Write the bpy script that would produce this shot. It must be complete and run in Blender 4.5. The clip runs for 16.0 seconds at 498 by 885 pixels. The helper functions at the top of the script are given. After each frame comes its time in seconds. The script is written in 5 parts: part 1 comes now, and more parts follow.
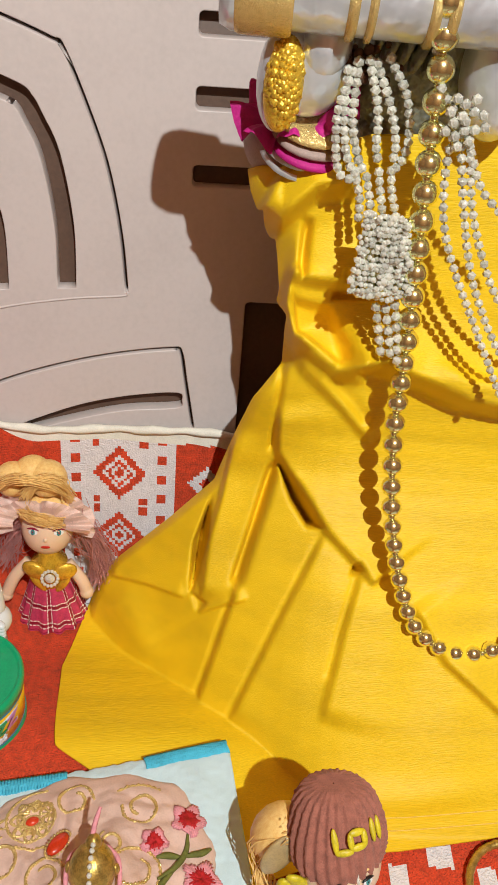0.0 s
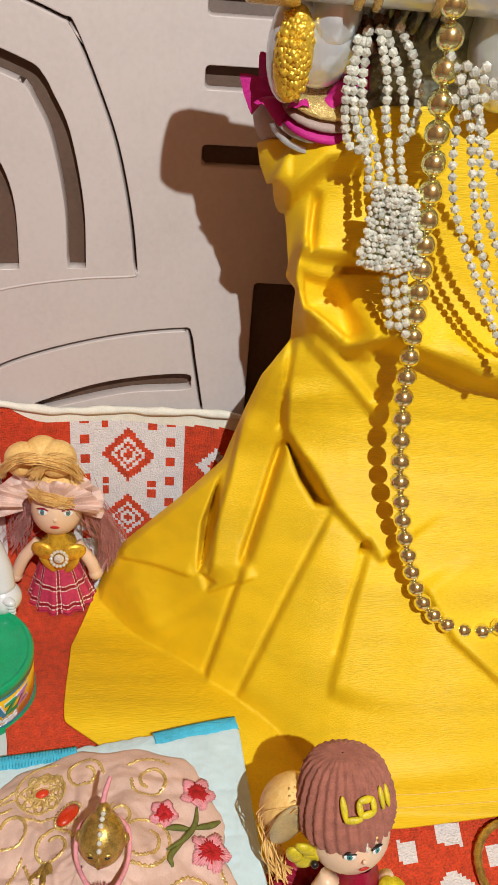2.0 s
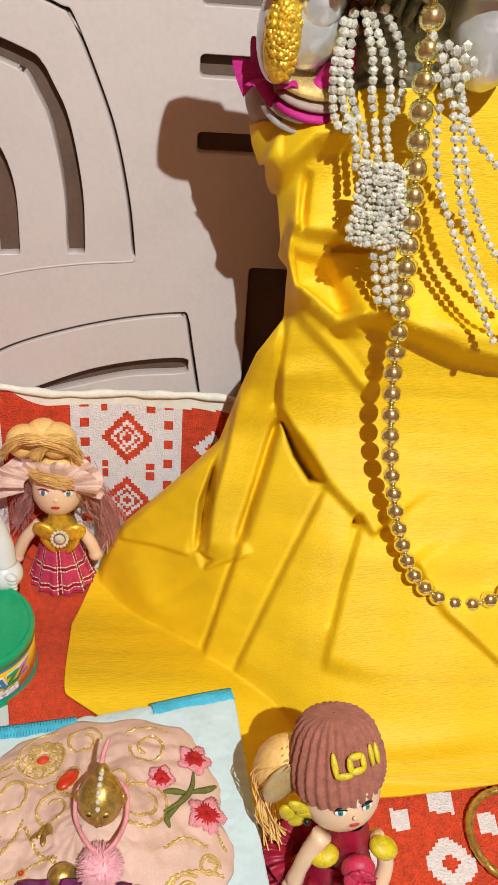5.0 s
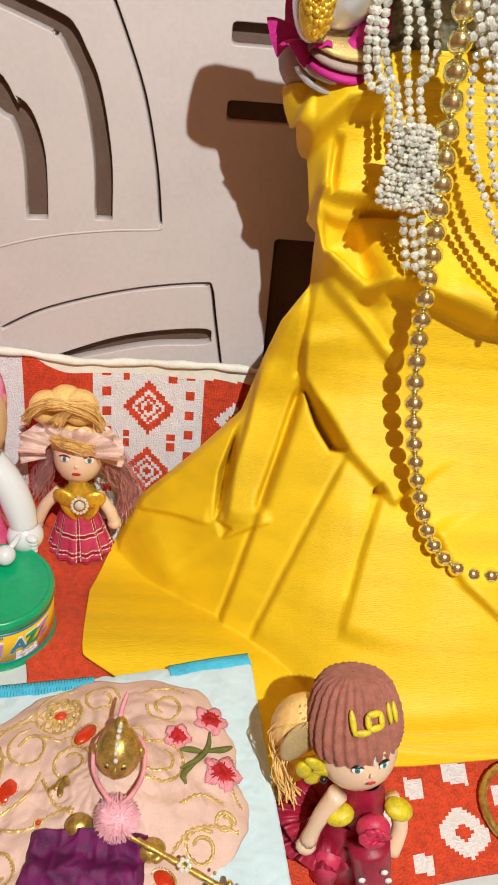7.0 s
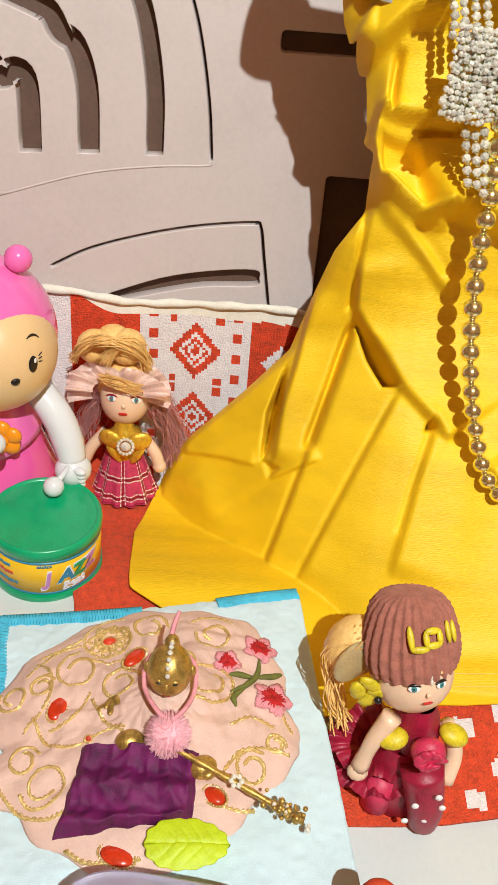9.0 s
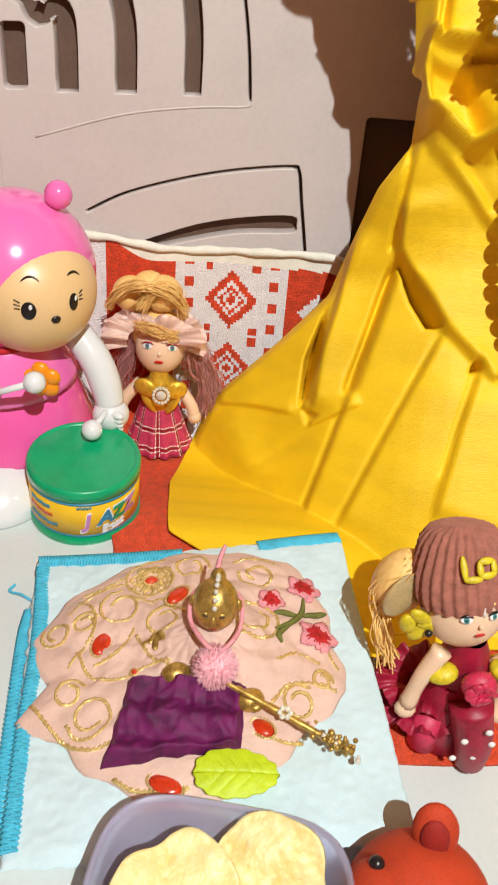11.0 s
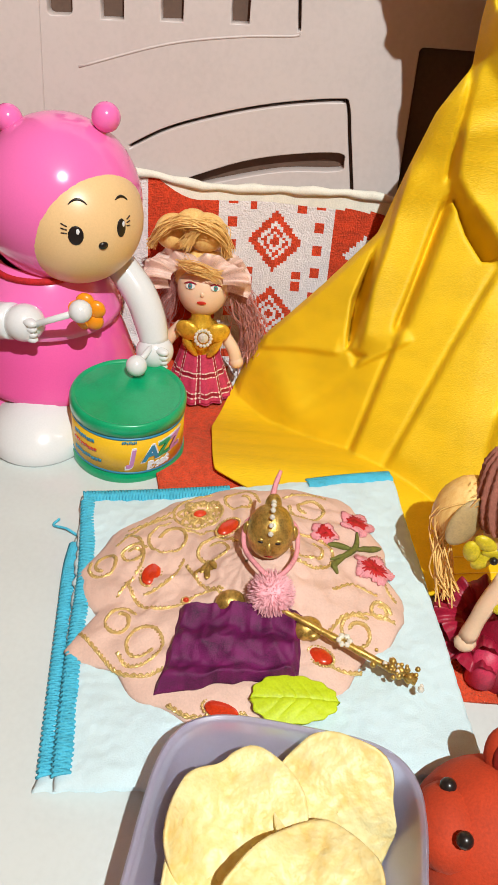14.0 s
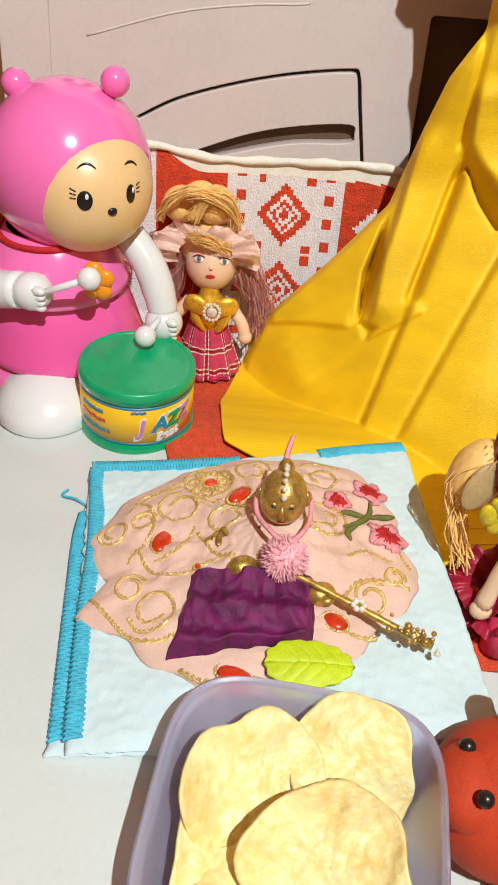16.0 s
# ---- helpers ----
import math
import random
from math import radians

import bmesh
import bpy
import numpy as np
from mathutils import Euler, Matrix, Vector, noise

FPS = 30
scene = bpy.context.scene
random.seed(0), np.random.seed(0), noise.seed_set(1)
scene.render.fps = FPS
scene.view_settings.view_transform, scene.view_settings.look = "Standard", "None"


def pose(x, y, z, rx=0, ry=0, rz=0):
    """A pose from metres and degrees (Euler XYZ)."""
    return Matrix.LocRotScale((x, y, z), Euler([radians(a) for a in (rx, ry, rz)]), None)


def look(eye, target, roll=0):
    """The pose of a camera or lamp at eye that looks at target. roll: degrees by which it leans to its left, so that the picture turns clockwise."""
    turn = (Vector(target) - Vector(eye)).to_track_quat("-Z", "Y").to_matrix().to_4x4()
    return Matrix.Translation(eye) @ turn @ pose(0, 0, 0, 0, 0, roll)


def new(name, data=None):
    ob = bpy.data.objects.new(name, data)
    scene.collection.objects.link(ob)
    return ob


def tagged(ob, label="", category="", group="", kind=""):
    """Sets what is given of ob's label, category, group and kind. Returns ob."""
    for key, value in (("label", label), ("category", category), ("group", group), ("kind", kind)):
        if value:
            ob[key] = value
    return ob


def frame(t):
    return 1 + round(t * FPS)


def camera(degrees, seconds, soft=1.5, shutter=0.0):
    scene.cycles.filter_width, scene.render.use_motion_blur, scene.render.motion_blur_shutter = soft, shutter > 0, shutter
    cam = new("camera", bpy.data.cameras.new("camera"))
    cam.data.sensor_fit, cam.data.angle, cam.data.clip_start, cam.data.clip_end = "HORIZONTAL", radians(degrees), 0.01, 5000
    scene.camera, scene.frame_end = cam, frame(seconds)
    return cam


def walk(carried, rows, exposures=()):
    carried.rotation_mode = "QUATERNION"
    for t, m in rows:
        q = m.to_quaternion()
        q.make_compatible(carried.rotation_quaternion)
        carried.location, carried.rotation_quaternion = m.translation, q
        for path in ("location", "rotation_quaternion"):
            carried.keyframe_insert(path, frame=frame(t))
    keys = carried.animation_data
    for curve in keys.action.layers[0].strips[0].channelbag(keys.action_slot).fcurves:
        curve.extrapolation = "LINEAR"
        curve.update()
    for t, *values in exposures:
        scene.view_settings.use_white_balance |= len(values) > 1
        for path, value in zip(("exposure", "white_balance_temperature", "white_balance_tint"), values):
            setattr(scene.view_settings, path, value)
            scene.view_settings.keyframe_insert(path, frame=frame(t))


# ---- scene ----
cam = camera(34.4, 16.0, shutter=0.7)
PATH = [
    (0, (0.074, 0.034, 0.936), (0.172, 1.614, -0.286), 5.7),
    (0.5, (0.074, 0.031, 0.932), (0.166, 1.612, -0.289), 5.5),
    (1, (0.074, 0.028, 0.931), (0.16, 1.608, -0.292), 5.5),
    (1.5, (0.073, 0.026, 0.929), (0.159, 1.607, -0.293), 5.5),
    (2, (0.073, 0.022, 0.924), (0.156, 1.605, -0.295), 5.4),
    (2.5, (0.073, 0.021, 0.923), (0.157, 1.603, -0.297), 5.5),
    (3, (0.075, 0.017, 0.922), (0.158, 1.601, -0.296), 5.5),
    (5.3, (0.079, -0.002, 0.916), (0.154, 1.591, -0.29), 5.0),
    (5.5, (0.077, -0.001, 0.915), (0.153, 1.591, -0.293), 5.5),
    (6, (0.076, -0.006, 0.911), (0.146, 1.588, -0.294), 5.6),
    (6.5, (0.075, -0.011, 0.906), (0.134, 1.582, -0.301), 5.8),
    (7, (0.073, -0.017, 0.9), (0.12, 1.574, -0.31), 5.8),
    (7.5, (0.07, -0.023, 0.891), (0.099, 1.568, -0.321), 5.7),
    (8, (0.066, -0.029, 0.881), (0.079, 1.56, -0.333), 5.6),
    (8.5, (0.064, -0.034, 0.87), (0.058, 1.553, -0.347), 5.4),
    (9, (0.062, -0.04, 0.859), (0.039, 1.545, -0.361), 5.0),
    (9.2, (0.062, -0.04, 0.859), (0.038, 1.545, -0.36), 5.0),
    (11.3, (0.043, -0.058, 0.823), (-0.018, 1.5, -0.429), 4.4),
    (11.5, (0.041, -0.06, 0.819), (-0.025, 1.497, -0.435), 4.4),
    (12, (0.037, -0.061, 0.812), (-0.042, 1.489, -0.45), 4.1),
    (12.5, (0.033, -0.062, 0.805), (-0.054, 1.483, -0.462), 4.0),
    (13, (0.03, -0.063, 0.802), (-0.057, 1.48, -0.467), 4.1),
    (13.5, (0.03, -0.064, 0.795), (-0.062, 1.477, -0.476), 3.9),
    (14, (0.028, -0.067, 0.791), (-0.063, 1.475, -0.48), 4.0),
    (14.5, (0.028, -0.069, 0.788), (-0.064, 1.475, -0.481), 4.0),
    (15, (0.028, -0.071, 0.785), (-0.065, 1.473, -0.484), 4.0),
    (15.5, (0.026, -0.072, 0.78), (-0.068, 1.469, -0.491), 4.0),
    (16, (0.024, -0.074, 0.773), (-0.071, 1.464, -0.502), 3.9),
]
walk(cam, [(t, look(eye, target, roll)) for t, eye, target, roll in PATH], [(0, -0.45), (3, -0.4), (7, -0.25), (9, -0.2), (11.5, -0.2), (16, -0.2)])

# ---- light ----
world = bpy.data.worlds.new("room_air")
world.use_nodes = True
world.node_tree.nodes["Background"].inputs[0].default_value = (0.9, 0.95, 1.0, 1)
world.node_tree.nodes["Background"].inputs[1].default_value = 0.25
scene.world = world
lamp = bpy.data.lights.new("bulb_light", "POINT")
lamp.shadow_soft_size, lamp.energy, lamp.color = 0.010, 152.0, (0.935, 1.0, 0.985)
lamp_ob = new("bulb_light", lamp)
lamp_ob.location = (0.355, -0.60, 1.88)


# ---- materials ----
def material(name, color, rough=0.6, metal=0.0, vary=0.12, scale=60.0, bump=0.15, fine=900.0, dist=0.0006, coat=0.0, sheen=0.0, second=None, trans=0.0, sss=0.0, aniso=(1, 1, 1), apart=0.0):
    m = bpy.data.materials.new(name)
    m.use_nodes = True
    nt = m.node_tree
    n, l = nt.nodes, nt.links
    b = n["Principled BSDF"]
    b.inputs["Roughness"].default_value = rough
    b.inputs["Metallic"].default_value = metal
    b.inputs["Coat Weight"].default_value = coat
    b.inputs["Sheen Weight"].default_value = sheen
    b.inputs["Sheen Tint"].default_value = (*[min(1.0, q ** 0.5) for q in color], 1)
    b.inputs["Transmission Weight"].default_value = trans
    if sss:
        b.inputs["Subsurface Weight"].default_value = sss
        b.inputs["Subsurface Radius"].default_value = (0.01, 0.004, 0.002)
        b.inputs["Subsurface Scale"].default_value = 0.3
    co = n.new("ShaderNodeTexCoord")
    mp = n.new("ShaderNodeMapping")
    mp.inputs["Scale"].default_value = aniso
    l.new(co.outputs["Object"], mp.inputs["Vector"])
    big = n.new("ShaderNodeTexNoise")
    big.inputs["Scale"].default_value, big.inputs["Detail"].default_value = scale, 4
    small = n.new("ShaderNodeTexNoise")
    small.inputs["Scale"].default_value, small.inputs["Detail"].default_value = fine, 2
    l.new(mp.outputs[0], big.inputs["Vector"]), l.new(mp.outputs[0], small.inputs["Vector"])
    ramp = n.new("ShaderNodeValToRGB")
    c = color
    other = second or tuple(max(0, x * (1 - 2.2 * vary)) for x in c)
    ramp.color_ramp.elements[0].color, ramp.color_ramp.elements[1].color = (*other, 1), (*c, 1)
    ramp.color_ramp.elements[0].position, ramp.color_ramp.elements[1].position = 0.3, 0.62
    mix = n.new("ShaderNodeMath")
    mix.operation = "MULTIPLY_ADD"
    mix.inputs[1].default_value = 0.45
    half = n.new("ShaderNodeMath")
    half.operation = "MULTIPLY"
    half.inputs[1].default_value = 0.6
    l.new(big.outputs[0], half.inputs[0]), l.new(small.outputs[0], mix.inputs[0]), l.new(half.outputs[0], mix.inputs[2])
    l.new(mix.outputs[0], ramp.inputs[0])
    if apart:
        # alike pieces differ a little in brightness
        info = n.new("ShaderNodeObjectInfo")
        span = n.new("ShaderNodeMapRange")
        span.inputs["To Min"].default_value = 1 - apart
        tone = n.new("ShaderNodeMix")
        tone.data_type, tone.blend_type = "RGBA", "MULTIPLY"
        tone.inputs["Factor"].default_value = 1.0
        l.new(info.outputs["Random"], span.inputs["Value"])
        l.new(ramp.outputs[0], tone.inputs["A"]), l.new(span.outputs[0], tone.inputs["B"])
        l.new(tone.outputs["Result"], b.inputs["Base Color"])
    else:
        l.new(ramp.outputs[0], b.inputs["Base Color"])
    if bump:
        bp = n.new("ShaderNodeBump")
        bp.inputs["Strength"].default_value, bp.inputs["Distance"].default_value = bump, dist
        l.new(small.outputs[0], bp.inputs["Height"]), l.new(bp.outputs[0], b.inputs["Normal"])
    return m


PLASTIC_PINKISH = material("aged_pink_plastic", (0.57, 0.50, 0.475), 0.42, vary=0.05, scale=14, bump=0.08, fine=260)
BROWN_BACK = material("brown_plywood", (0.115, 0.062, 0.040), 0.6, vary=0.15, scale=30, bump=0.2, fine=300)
SEAT_WHITE = material("white_plastic", (0.60, 0.65, 0.635), 0.09, vary=0.03, scale=12, bump=0.05, fine=300)
RED_TERRY = material("red_terry", (0.84, 0.070, 0.018), 0.95, vary=0.22, scale=160, bump=1.0, fine=750, dist=0.003, sheen=0.3)
WHITE_TERRY = material("white_terry", (0.84, 0.79, 0.79), 0.95, vary=0.08, scale=160, bump=0.7, fine=750, dist=0.003, sheen=0.3)
HEM_WHITE = material("cream_hem", (0.82, 0.79, 0.68), 0.9, vary=0.08, scale=90, bump=0.5)
YELLOW = material("yellow_silk", (0.90, 0.583, 0.005), 0.56, vary=0.12, scale=22, bump=0.5, fine=1000, dist=0.0007, aniso=(0.12, 1.6, 2.0))
HEM_GOLD = material("pale_gold_thread", (0.90, 0.62, 0.10), 0.5, vary=0.1, scale=300, bump=0.3)
GOLD_BEAD = material("gold_bead_metal", (0.93, 0.90, 0.46), 0.17, 0.95, vary=0.06, scale=200, bump=0.02)
GOLD_DULL = material("antique_gold", (0.62, 0.41, 0.10), 0.35, 0.7, vary=0.3, scale=220, bump=0.3)
GOLD_LEAF = material("yellow_gold_nuggets", (0.95, 0.62, 0.06), 0.22, 0.55, vary=0.2, scale=300, bump=0.5, fine=900, dist=0.001)
GOLD_GLITTER = material("gold_glitter", (0.88, 0.66, 0.25), 0.2, 0.6, vary=0.12, scale=500, bump=0.7, fine=1500, dist=0.001)
SILVER_FOIL = material("silver_foil", (0.80, 0.85, 0.90), 0.32, 0.6, vary=0.1, scale=60, bump=0.6, fine=70, dist=0.004)
CRYSTAL = material("crystal_white", (0.97, 0.98, 0.90), 0.05, 0.30, vary=0.3, scale=520, bump=0.5, fine=900, dist=0.001, coat=1.0, second=(0.66, 0.66, 0.50), apart=0.35)
MAGENTA = material("magenta_cloth", (0.55, 0.01, 0.22), 0.7, vary=0.15, scale=90, bump=0.3)
PINK_TOY = material("pink_plastic", (0.88, 0.17, 0.48), 0.18, vary=0.03, scale=20, bump=0.02, coat=0.6)
PINK_DEEP = material("deep_pink_plastic", (0.84, 0.11, 0.38), 0.22, vary=0.03, scale=20, bump=0.02, coat=0.5)
WHITE_TOY = material("white_toy_plastic", (0.72, 0.75, 0.76), 0.2, vary=0.03, scale=20, bump=0.02, coat=0.5)
FACE_CREAM = material("cream_face_plastic", (0.80, 0.55, 0.27), 0.35, vary=0.05, scale=25, bump=0.02)
ORANGE = material("orange_plastic", (0.88, 0.30, 0.01), 0.3, vary=0.05, scale=30, bump=0.02)
BLACK = material("black_paint", (0.012, 0.01, 0.01), 0.3, vary=0.05, scale=30, bump=0)
GREEN = material("green_plastic", (0.0, 0.37, 0.15), 0.28, vary=0.12, scale=60, bump=0.1, coat=0.3)
YELLOW_LABEL = material("yellow_label", (0.86, 0.52, 0.02), 0.35, vary=0.04, scale=40, bump=0.02)
BLUE_PRINT = material("blue_print", (0.03, 0.25, 0.42), 0.35, vary=0.05, scale=40, bump=0)
LILAC_PRINT = material("lilac_print", (0.55, 0.25, 0.55), 0.35, vary=0.05, scale=40, bump=0)
PALE_PRINT = material("pale_print", (0.75, 0.8, 0.85), 0.35, vary=0.05, scale=40, bump=0)
MAT_WHITE = material("white_fleece", (0.58, 0.74, 0.78), 0.98, vary=0.05, scale=70, bump=0.35, fine=1500, dist=0.0012, sheen=0.5)
BLUE_EDGE = material("turquoise_thread", (0.07, 0.52, 0.72), 0.7, vary=0.15, scale=150, bump=0.8, fine=900, dist=0.001)
PEACH = material("peach_fabric", (0.70, 0.48, 0.39), 0.75, vary=0.08, scale=60, bump=0.4, fine=900)
# dark-to-magenta noise puts the crushed velvet's highlights into its colour
PURPLE = material("purple_velvet", (0.17, 0.003, 0.098), 0.62, vary=0.45, scale=110, bump=0.5, fine=1600, dist=0.0010, second=(0.012, 0.0003, 0.012))
LIME = material("lime_leaf", (0.52, 0.66, 0.01), 0.55, vary=0.12, scale=80, bump=0.2)
POMPOM = material("pink_pompom_yarn", (0.95, 0.50, 0.55), 0.95, vary=0.15, scale=300, bump=0.6)
RED_STONE = material("red_stone", (0.62, 0.04, 0.01), 0.2, vary=0.2, scale=150, bump=0.05, coat=0.5)
RED_THREAD = material("red_thread", (0.55, 0.01, 0.015), 0.8, vary=0.2, scale=300, bump=0.5)
PINK_THREAD = material("pink_thread", (0.80, 0.32, 0.36), 0.8, vary=0.15, scale=300, bump=0.5)
OLIVE_THREAD = material("olive_thread", (0.16, 0.17, 0.03), 0.8, vary=0.2, scale=300, bump=0.5)
LILAC_TUB = material("lilac_plastic", (0.80, 0.77, 0.97), 0.30, vary=0.03, scale=20, bump=0.02, trans=0.72, coat=0.2)
CHIP = material("potato_crisp", (0.80, 0.72, 0.37), 0.48, vary=0.12, scale=30, bump=0.5, fine=260, dist=0.0018, second=(0.78, 0.54, 0.14))
BEAR_RED = material("rust_red_flock", (0.52, 0.045, 0.008), 0.8, vary=0.15, scale=60, bump=0.3, sheen=0.1)
SKIN = material("doll_vinyl", (0.82, 0.58, 0.39), 0.36, vary=0.04, scale=40, bump=0.02, sss=0.1)
HAIR = material("blonde_doll_hair", (0.97, 0.66, 0.24), 0.4, vary=0.2, scale=140, bump=0.6, fine=900, aniso=(3, 3, 0.4), second=(0.80, 0.42, 0.09))
KNIT = material("dusty_rose_knit", (0.40, 0.145, 0.10), 0.95, vary=0.2, scale=200, bump=0.8, fine=1200, sheen=0.3)
GAUZE = material("pink_gauze", (0.90, 0.64, 0.54), 0.4, vary=0.12, scale=120, bump=0.4, trans=0.25)
WINE = material("wine_satin", (0.34, 0.008, 0.035), 0.45, vary=0.25, scale=120, bump=0.3)
ROSE = material("rose_satin", (0.62, 0.03, 0.09), 0.5, vary=0.2, scale=200, bump=0.3)
LIPS = material("red_lips", (0.60, 0.03, 0.02), 0.4, vary=0.05, bump=0)
EYE_WHITE = material("eye_white", (0.8, 0.8, 0.78), 0.3, vary=0.02, bump=0)
EYE_TEAL = material("eye_teal", (0.05, 0.25, 0.25), 0.3, vary=0.1, bump=0)
FLOOR_TILE = material("floor_tile", (0.28, 0.20, 0.14), 0.4, vary=0.1, scale=6, bump=0.1, fine=40)
# wall colour made up to warm the light bounced into the shadows
BOUNCE_WALL = material("warm_bounce_wall", (0.31, 0.125, 0.05), 0.8, vary=0.05, scale=4, bump=0.2, fine=120)


# ---- helpers ----
def smooth(x):
    x = min(1.0, max(0.0, x))
    return x * x * (3 - 2 * x)


def table(x, *pairs):
    xs, ys = pairs[0::2], pairs[1::2]
    return float(np.interp(x, xs, ys))


def mesh_of(name, bm, mats, flat=False):
    me = bpy.data.meshes.new(name)
    bm.to_mesh(me)
    bm.free()
    for m in mats if isinstance(mats, (list, tuple)) else [mats]:
        me.materials.append(m)
    if not flat:
        me.polygons.foreach_set("use_smooth", [True] * len(me.polygons))
    return me


def part(name, bm, mats, parent=None, label="", flat=False):
    ob = new(name, mesh_of(name, bm, mats, flat))
    if parent:
        ob.parent = parent
    if label:
        ob["label"] = label
    return ob


def thing(name, place, label, category, group="", kind=""):
    ob = new(name)
    ob.location = place
    ob.empty_display_size = 0.01
    bpy.context.view_layer.update()
    return tagged(ob, label, category, group, kind)


def sheet(f, nu, nv, thick=0.0, matf=None, closed=False):
    """A grid of points f(s, t), s and t from 0 to 1; thick closes it to a slab along its normals."""
    bm = bmesh.new()
    vs = [[bm.verts.new(f(i / nu, j / nv)) for j in range(nv + 1)] for i in range(nu if closed else nu + 1)]
    for i in range(nu):
        for j in range(nv):
            k = (i + 1) % nu if closed else i + 1
            fc = bm.faces.new((vs[i][j], vs[k][j], vs[k][j + 1], vs[i][j + 1]))
            if matf:
                fc.material_index = matf((i + 0.5) / nu, (j + 0.5) / nv)
    if thick:
        bm.normal_update()
        top = list(bm.faces)
        moved = {v: bm.verts.new(v.co - v.normal * thick) for v in list(bm.verts)}
        rim = [e for e in bm.edges if e.is_boundary]
        loops = [(e.verts[0], e.verts[1], e.link_faces[0].material_index) for e in rim]
        for fc in top:
            g = bm.faces.new([moved[v] for v in reversed(fc.verts)])
            g.material_index = fc.material_index
        for a, b, mi in loops:
            g = bm.faces.new((b, a, moved[a], moved[b]))
            g.material_index = mi
        bmesh.ops.recalc_face_normals(bm, faces=bm.faces)
    return bm


def ball(bm, c, r, turn=(0, 0, 0), u=16, v=10, mi=0):
    r = (r, r, r) if isinstance(r, (int, float)) else r
    m = pose(*c, *turn) @ Matrix.Diagonal((*r, 1))
    made = bmesh.ops.create_uvsphere(bm, u_segments=u, v_segments=v, radius=1, matrix=m)
    if mi:
        for fc in {f for w in made["verts"] for f in w.link_faces}:
            fc.material_index = mi
    return made["verts"]


def lathe(bm, prof, c=(0, 0, 0), turn=(0, 0, 0), n=32, mi=0, squash=(1, 1, 1)):
    """Turns a profile of (radius, height) round the z axis."""
    m = pose(*c, *turn)
    rings = []
    for r, z in prof:
        rings.append([bm.verts.new(m @ Vector((max(r, 1e-5) * math.cos(2 * math.pi * k / n) * squash[0], max(r, 1e-5) * math.sin(2 * math.pi * k / n) * squash[1], z))) for k in range(n)])
    for a, b in zip(rings, rings[1:]):
        for k in range(n):
            fc = bm.faces.new((a[k], a[(k + 1) % n], b[(k + 1) % n], b[k]))
            fc.material_index = mi


def tube(bm, pts, r, n=8, mi=0, caps=True):
    """A round rod along points; r is one radius or one for each point."""
    pts = [Vector(p) for p in pts]
    rs = [r] * len(pts) if isinstance(r, (int, float)) else r
    rings, side = [], None
    for i, p in enumerate(pts):
        d = (pts[min(i + 1, len(pts) - 1)] - pts[max(i - 1, 0)]).normalized()
        if side is None:
            side = d.orthogonal().normalized()
        side = (side - d * side.dot(d)).normalized()
        up = d.cross(side)
        rings.append([bm.verts.new(p + (side * math.cos(2 * math.pi * k / n) + up * math.sin(2 * math.pi * k / n)) * rs[i]) for k in range(n)])
    for a, b in zip(rings, rings[1:]):
        for k in range(n):
            bm.faces.new((a[k], a[(k + 1) % n], b[(k + 1) % n], b[k])).material_index = mi
    if caps:
        bm.faces.new(list(reversed(rings[0]))).material_index = mi
        bm.faces.new(rings[-1]).material_index = mi


def arc(points, n):
    """A smooth curve through a few points (Catmull-Rom)."""
    p = [Vector(q) for q in points]
    p = [2 * p[0] - p[1]] + p + [2 * p[-1] - p[-2]]
    out = []
    for i in range(1, len(p) - 2):
        for k in range(n):
            t = k / n
            a, b, c, d = p[i - 1], p[i], p[i + 1], p[i + 2]
            out.append(0.5 * (2 * b + (c - a) * t + (2 * a - 5 * b + 4 * c - d) * t * t + (3 * b - a - 3 * c + d) * t ** 3))
    return out + [p[-2]]


def box(bm, c, size, bevel=0.0, turn=(0, 0, 0), mi=0):
    made = bmesh.ops.create_cube(bm, size=1, matrix=pose(*c, *turn) @ Matrix.Diagonal((*size, 1)))
    faces = {f for v in made["verts"] for f in v.link_faces}
    for f in faces:
        f.material_index = mi
    if bevel:
        bmesh.ops.bevel(bm, geom=list({e for f in faces for e in f.edges}), offset=bevel, segments=2, affect="EDGES", profile=0.6)


def wob(x, y, z, f, seed=0.0):
    return noise.noise(Vector((x * f + seed, y * f + 3.1 * seed, z * f - seed)))


# ---- the room: unseen walls and ceiling added to bounce warm fill ----
def room():
    for name, c, size, m in (("floor", (0.2, 0.2, -0.02), (5, 5, 0.04), FLOOR_TILE), ("ceiling", (0.2, 0.2, 2.72), (5, 5, 0.04), BOUNCE_WALL),
                             ("wall_north", (0.2, 1.5, 1.35), (5, 0.1, 2.7), BOUNCE_WALL), ("wall_south", (0.2, -2.0, 1.35), (5, 0.1, 2.7), BOUNCE_WALL),
                             ("wall_west", (-2.0, -0.25, 1.35), (0.1, 3.398, 2.7), BOUNCE_WALL), ("wall_east", (2.4, -0.25, 1.35), (0.1, 3.398, 2.7), BOUNCE_WALL)):
        bm = bmesh.new()
        box(bm, (0, 0, 0), size)
        ob = part(name, bm, m, flat=True)
        ob.location = c
        tagged(ob, "", "", "", "structure")


room()


# ---- the chair ----
def seat_z(x, y):
    return 0.420 - 0.045 * smooth((y - 0.34) / 0.13) * smooth((x + 0.14) / 0.08) - 0.030 * smooth((x - 0.06) / 0.15) * (1 - 0.5 * smooth((y - 0.36) / 0.12))


def back_y(x, z):
    return 0.577 - 0.45 * (x - 0.15) ** 2 + 0.15 * (z - 0.6)


